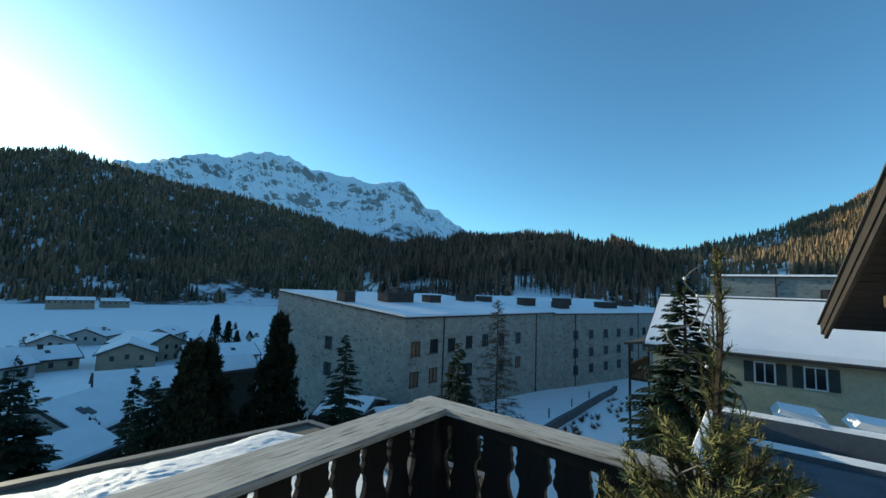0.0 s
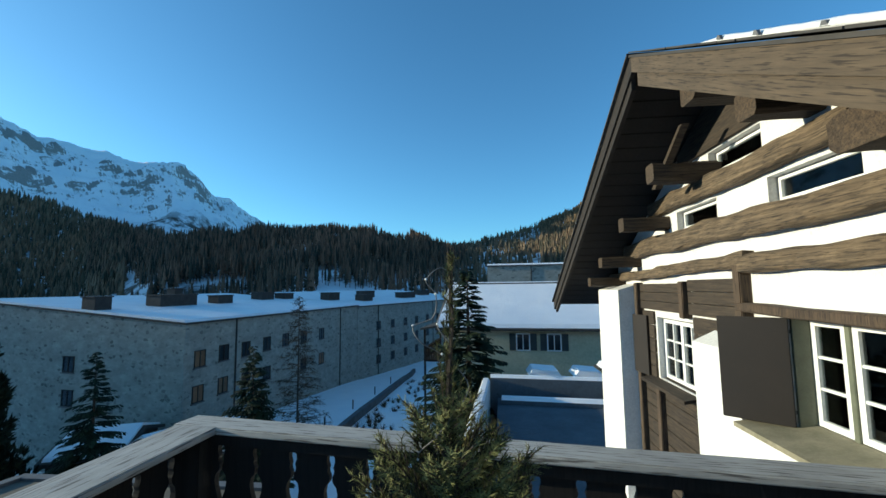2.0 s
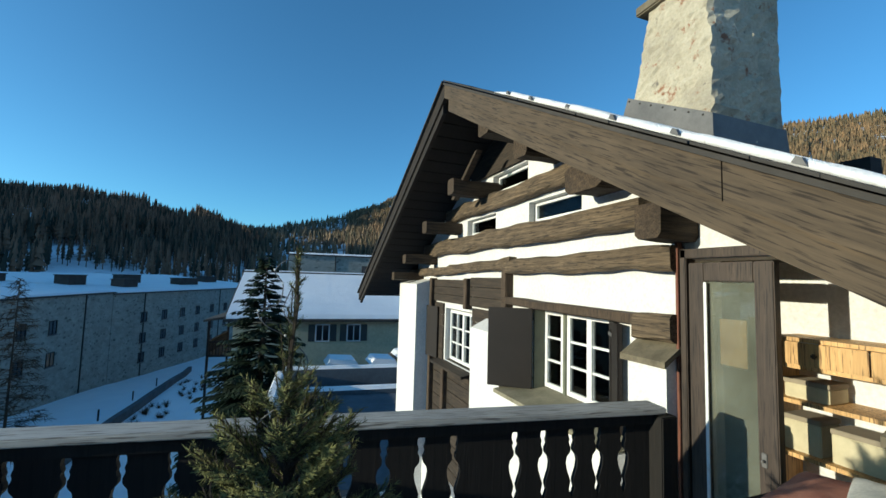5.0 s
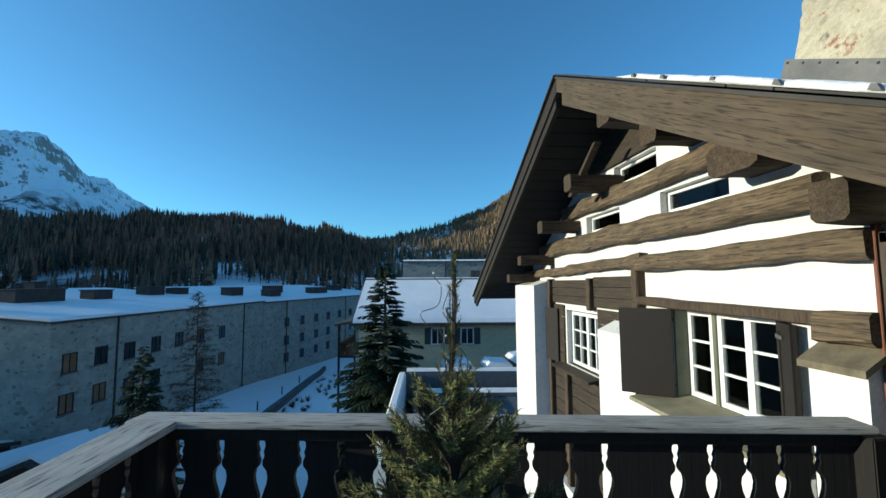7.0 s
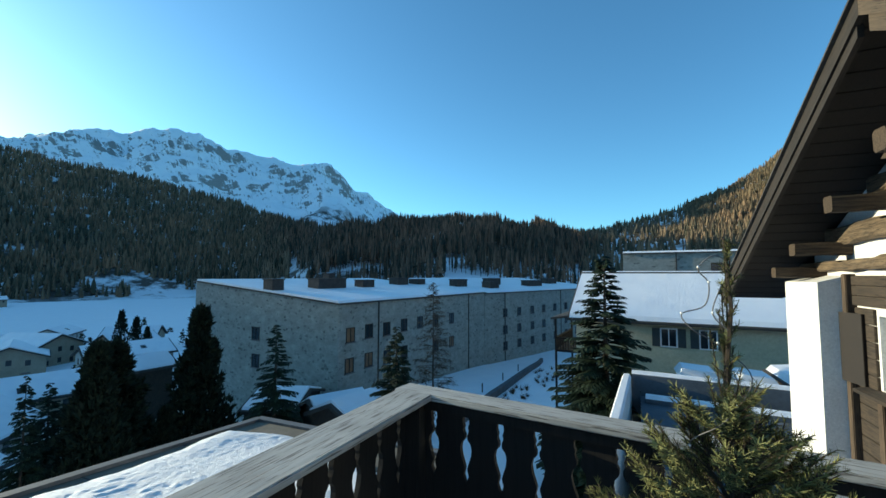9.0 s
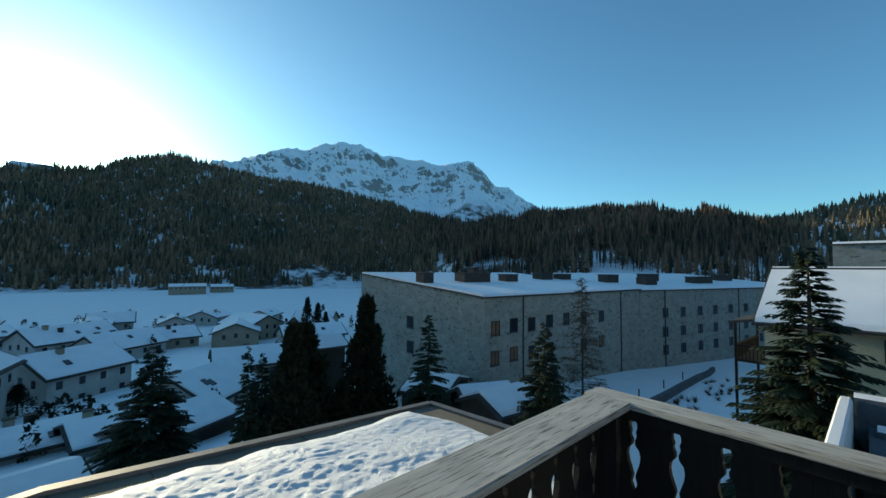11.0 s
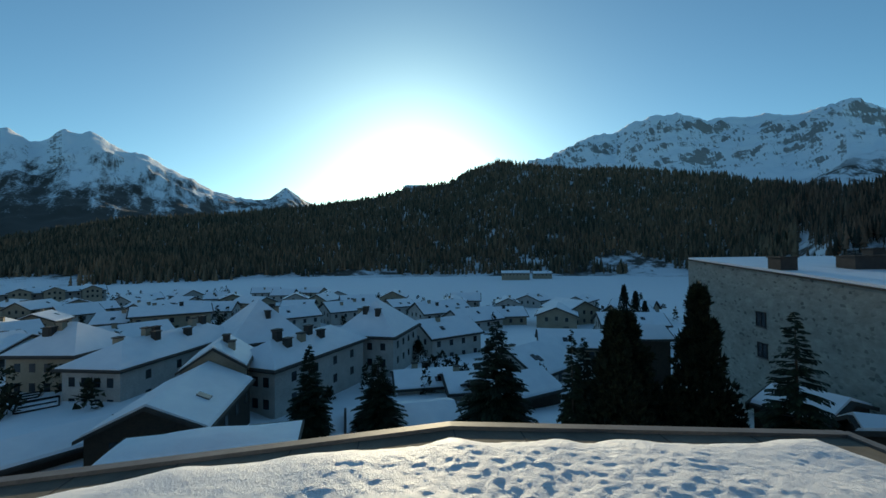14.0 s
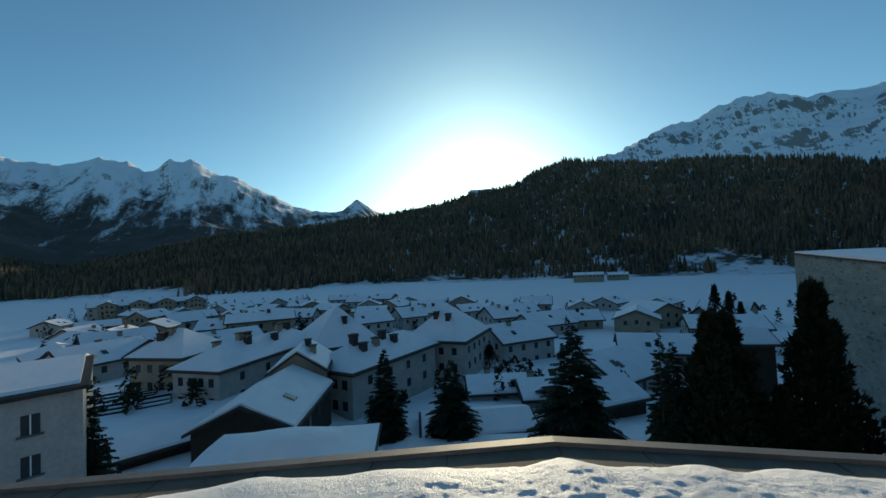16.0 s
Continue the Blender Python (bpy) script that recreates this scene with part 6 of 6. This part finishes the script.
sited(118, 150, -12.5, 19, 6, 2.0, 5, TAN, 2, 2, 6)
hip_house((-63.6, -14.6), (-16.0, 8.0), 10.0, 4.0, 6.5, -12.2, -9.5, PALE, 6, 7, "long white village house with a snowy roof and dark chimneys")
hip_house((-80.0, -4.6), (-0.9, 0.3), 7.0, 5.5, 0.8, -12.3, -6.8, PALE, 3, 8, "white village house under a steep snowy hip roof")
sited(84.5, 94, -12.4, 13, 5.5, 2.8, 35, PALE, 3, 1, 9)
sited(66.5, 88, -13.6, 15, 5, 2.2, 8, TAN, 1, 1, 10)
sited(72.5, 72, -13.4, 12, 5.5, 3.0, 55, PALE, 1, 1, 11)
sited(85.0, 142, -13.6, 18, 6, 3, 30, PALE, 2, 4, 12)
sited(80.5, 126, -14.2, 15, 5.5, 2.8, 38, PALE, 2, 3, 13)
sited(76.5, 138, -15.4, 14, 5, 2.2, 15, TAN, 1, 2, 14)
sited(132, 128, -11.5, 14, 5.5, 2.4, 10, PALE, 2, 1, 15)
sited(133.5, 104, -11.0, 14, 5.5, 2.6, 25, PALE, 2, 2, 16)
sited(122, 118, -13.0, 16, 5.5, 2.2, 15, PALE, 2, 1, 17)
sited(104.5, 135, -13.0, 13, 5.5, 2.6, 20, PALE, 2, 1, 18)
sited(97, 150, -13.6, 20, 6, 2.6, 25, PALE, 2, 4, 19)
sited(75.0, 58, -14.6, 10, 4.0, 1.6, 40, BOARD, 1, 0, 20, label="small dark shed with a snowy roof", name="shed", win=False)
sited(80.0, 62, -15.6, 9, 4.2, 1.3, 15, PALE, 1, 2, 21, label="low white garage with a snowy roof", name="garage")
sited(87.0, 66, -16.3, 9, 4.5, 1.2, 8, PALE, 1, 2, 22, label="low white garage with a snowy roof", name="garage")
sited(90.0, 50, -16.2, 12, 3.5, 0.9, 8, TAN, 1, 0, 24, label="low tan garage with a snowy roof", name="garage", win=False)
sited(127.5, 52, -13.8, 8, 3.2, 0.9, 10, BOARD, 1, 0, 26, label="small dark shed with a snowy roof", name="shed", win=False)
house((-63.8, 42), (-64.3, 37), -10.3, 2.4, 1.2, BOARD, 1, 0, "small timber hut with a snowy roof", name="hut", win=False, seed=22)
house((-23.6, 28.0), (-21.4, 32.0), -8.6, 2.6, 1.2, BOARD, 1, 0, "small dark shed with a snowy roof", name="shed", win=False, over=0.4, seed=23)
house((-18.6, 24.4), (-17.6, 29.2), -7.3, 2.2, 0.9, BOARD, 1, 0, "small dark shed with a snowy roof", name="shed", win=False, over=0.4, seed=24)
house((-30.5, 29.5), (-26.5, 31.0), -8.8, 3.2, 0.9, BOARD, 1, 0, "small dark shed with a snowy roof", name="shed", win=False, over=0.4, seed=25)
house((-215, -213), (-252, -170), -12.2, 7, 2.2, PALE, 2, 3, "long pale hall with a snowy roof at the valley edge", seed=27)
for f in (0.15, 0.4, 0.62, 0.88):
    house((-222 - 37 * f, -219 + 43 * f), (-205 - 37 * f, -204 + 43 * f), -11.6, 4.0, 1.8, TAN, 2, 0, "pale gabled wing with a snowy roof at the valley edge", seed=60)
house((-111, -68), (-119, -53), -10.4, 5.5, 1.6, TAN, 2, 2, "long low tan house with a snowy roof", seed=61)
house((-398, 96), (-392, 122), -13.0, 6, 2.0, TAN, 1, 0, seed=29)
house((-412, 132), (-408, 150), -14.5, 6, 2.0, TAN, 1, 0, seed=30)
rs = random.Random(77)
spots = []
while len(spots) < 46:
    az, d = radians(rs.uniform(62, 137)), rs.uniform(105, 260)
    x, y = -math.sin(az) * d, math.cos(az) * d
    if az < radians(100) and d > 190:
        continue
    if all((x - p) ** 2 + (y - q) ** 2 > 400 for p, q in spots) and not (-158 < x < -85 and -75 < y < 45):
        spots.append((x, y))
        t = rs.uniform(0, 3.14)
        L = rs.uniform(9, 15)
        house((x, y), (x + math.cos(t) * L, y + math.sin(t) * L), ground_z(x, y) + rs.uniform(5.5, 7.5), rs.uniform(4.5, 6), rs.uniform(1.8, 2.8), rs.choice((PALE, PALE, TAN)), 2, rs.choice((0, 1, 1)), seed=len(spots) + 40)


def build_white_house():
    """The tall white house close by, with its dark eaves."""
    ob = thing("white_house", "tall white plastered house with dark eaves and snowy roof", "house")
    c = Vector((-22.1, -20.95, 0))
    v = Vector((-0.66, -0.6, 0)).normalized()
    u = Vector((0.75, -0.66, 0)).normalized()
    part("wall", prism([(0, -14), (10, -14), (10, -4.25), (0, -4.25)], c, v, (0, 0, 1), u * 9), HOUSEWHITE, ob)
    for s in (0, 1):
        o = c + v * 5 - u * 0.3 + Vector((0, 0, -3.5))
        w = (v * (-1 if s == 0 else 1)) - Vector((0, 0, 0.15))
        part("roof", prism([(0, -0.1), (5.35, -0.1), (5.35, 0.1), (0, 0.1)], o, w, (0, 0, 1), u * 9.6), ROOFDARK, ob)
        part("roof_snow", prism([(0, 0.103), (4.9, 0.103), (4.7, 0.22), (0, 0.26)], o + u * 0.4, w, (0, 0, 1), u * 8.8), SNOW_ROOF, ob, "snow cover")
    for st in range(4):
        for a in (2.0, 4.9, 7.6):
            q = c + u * a + Vector((0, 0, -5.75 - st * 2.05))
            w = part("window", prism([(-0.36, -0.5), (0.36, -0.5), (0.36, 0.5), (-0.36, 0.5)], q + v * 0.02, u, (0, 0, 1), -v * 0.04), DARKPANE, ob)
            part("window_frame", prism([(-0.03, -0.5), (0.03, -0.5), (0.03, 0.5), (-0.03, 0.5)], q - v * 0.022, u, (0, 0, 1), -v * 0.03), WHITEPAINT, w)
            part("sill", prism([(-0.5, -0.6), (0.5, -0.6), (0.5, -0.5), (-0.5, -0.5)], q, u, (0, 0, 1), -v * 0.12), LEAD, w)


build_white_house()


def build_outbuilding():
    """The low roof under a smooth snow mound just beyond the railing."""
    ob = thing("outbuilding", "low outbuilding under a thick smooth mound of snow", "shed")
    o, u = Vector((-22.3, -9.5, 0)), Vector((0.15, -0.99, 0)).normalized()
    v = Vector((-u.y, u.x, 0))
    part("wall", prism([(-4.1, -13), (4.1, -13), (4.1, -7.95), (-4.1, -7.95)], o - v * 2.0, u, (0, 0, 1), v * 4.0), HOUSEWHITE, ob)
    part("roof", prism([(-4.5, -7.94), (4.5, -7.94), (4.5, -7.75), (-4.5, -7.75)], o - v * 2.4, u, (0, 0, 1), v * 4.8), ROOFDARK, ob)
    n = 40
    P, Q = np.meshgrid(np.linspace(-1, 1, n), np.linspace(-1, 1, n))
    H = 0.85 * np.clip(1 - np.abs(P - 0.08) ** 1.5, 0, 1) * np.clip(1 - np.abs(Q) ** 1.7, 0, 1) + 0.05 * fractal(P * 2.2, Q * 2.2, 51, 3) * np.clip(1 - P * P, 0, 1) * np.clip(1 - Q * Q, 0, 1)
    X = o.x + u.x * P * 4.4 + v.x * Q * 2.3
    Y = o.y + u.y * P * 4.4 + v.y * Q * 2.3
    i, j = np.meshgrid(np.arange(n - 1), np.arange(n - 1), indexing="ij")
    F = np.stack([i * n + j, i * n + j + 1, (i + 1) * n + j + 1, (i + 1) * n + j], -1).reshape(-1, 4)
    raw("snow_mound", np.stack([X.ravel(), Y.ravel(), (H - 7.745).ravel()], 1), F, SNOW_ROOF, ob, "smooth snow mound", smooth=True)


build_outbuilding()


def build_gardens():
    """Low bed edgings and fences in the snowy gardens."""
    r = random.Random(17)
    for k, (cx, cy) in enumerate(((-57, -45.5), (-61, -50.5), (-65, -55), (-54, -49), (-69.5, -50), (-59, -55))):
        ob = thing("garden_bed", "dark timber edging of a snow-filled garden bed", "garden bed", "garden beds")
        t = 0.65 + r.uniform(-0.1, 0.1)
        u, v = Vector((math.cos(t), math.sin(t), 0)), Vector((-math.sin(t), math.cos(t), 0))
        a, b = r.uniform(1.6, 2.6), r.uniform(1.3, 2.0)
        for s, (d, w, la, lb) in enumerate(((u, v, a, b), (u, -v, a, b), (v, u, b, a), (v, -u, b, a))):
            m = Vector((cx, cy, 0)) + w * lb
            z = ground_z(m.x, m.y)
            part("edging", prism([(-0.08, -0.5), (0.08, -0.5), (0.08, r.uniform(0.15, 0.3)), (-0.08, 0.2)], m - d * la * 0.96 + Vector((0, 0, z)), w, (0, 0, 1), d * 1.92 * la), RAILW, ob)
        m = Vector((cx, cy, ground_z(cx, cy)))
        part("edging", prism([(-0.07, -0.5), (0.07, -0.5), (0.07, 0.2), (-0.07, 0.2)], m - v * b * 0.9, u, (0, 0, 1), v * 1.8 * b), RAILW, ob)


build_gardens()


def build_fence():
    ob = thing("timber_fence", "dark timber rail fence beside the white house", "fence")
    a, d = Vector((-10.4, -14.2, -7.6)), Vector((-0.73, 0.68, 0)).normalized()
    for i in range(7):
        p = a + d * i * 1.1
        part("post", boxes((p.x - 0.05, p.x + 0.05, p.y - 0.05, p.y + 0.05, p.z - 4, p.z + 1.0)), RAILW, ob)
    for z in (0.35, 0.85):
        part("rail", prism([(-0.03, z), (0.03, z), (0.03, z + 0.1), (-0.03, z + 0.1)], a, (1, 0, 0), (0, 0, 1), d * 6.6), RAILW, ob)


build_fence()


# ---- shrubs and small trees about the village ----
plant_rows = []
rs = random.Random(9)
while len(plant_rows) < 170:
    az, d = radians(rs.uniform(44, 136)), rs.uniform(60, 230)
    x, y = -math.sin(az) * d, math.cos(az) * d
    if d < 95 and az < radians(60):
        continue
    plant_rows.append((x, y, ground_z(x, y) + rs.uniform(1.2, 5.0), rs.uniform(0.8, 2.0), rs.choice((0, 1))))
while len(plant_rows) < 330:
    az, d = radians(rs.uniform(112, 138)), rs.uniform(95, 330)
    x, y = -math.sin(az) * d, math.cos(az) * d
    plant_rows.append((x, y, ground_z(x, y) + rs.uniform(1.5, 6.5), rs.uniform(1.0, 2.6), 0))


def small_bushes():
    V, F = [], []
    r = random.Random(31)
    for x, y, tip, wide, k in plant_rows:
        z = ground_z(x, y)
        h = tip - z
        for i in range(70):
            t = r.random()
            a = r.uniform(0, 6.283)
            R = wide * (1 - t) ** 0.6 * r.uniform(0.5, 1.0)
            p = Vector((x + math.cos(a) * R, y + math.sin(a) * R, z + h * (0.05 + 0.95 * t)))
            s = 0.35 + 0.3 * r.random()
            b = len(V)
            V.extend([p + Vector((r.uniform(-s, s), r.uniform(-s, s), r.uniform(-s, s))) for _ in range(3)])
            F.append((b, b + 1, b + 2))
    tagged(raw("garden_shrubs", V, F, PINEN), "dark evergreen shrubs scattered among the village houses", "shrubs", kind="stuff")


small_bushes()
plant([stone_pine(15, tufts=900)], 2.6, 9.0, [(-114.6, 64.0, -7.4, 2.6, 0), (-106.0, 62.5, -8.5, 2.4, 0), (-101.0, 62.0, -10.5, 2.0, 0), (-98.0, 57.0, -13.0, 1.6, 0), (-83, 3, -15, 2.2, 0), (-104, -8, -14.5, 2.5, 0), (-72, -36, -13.5, 1.8, 0)])
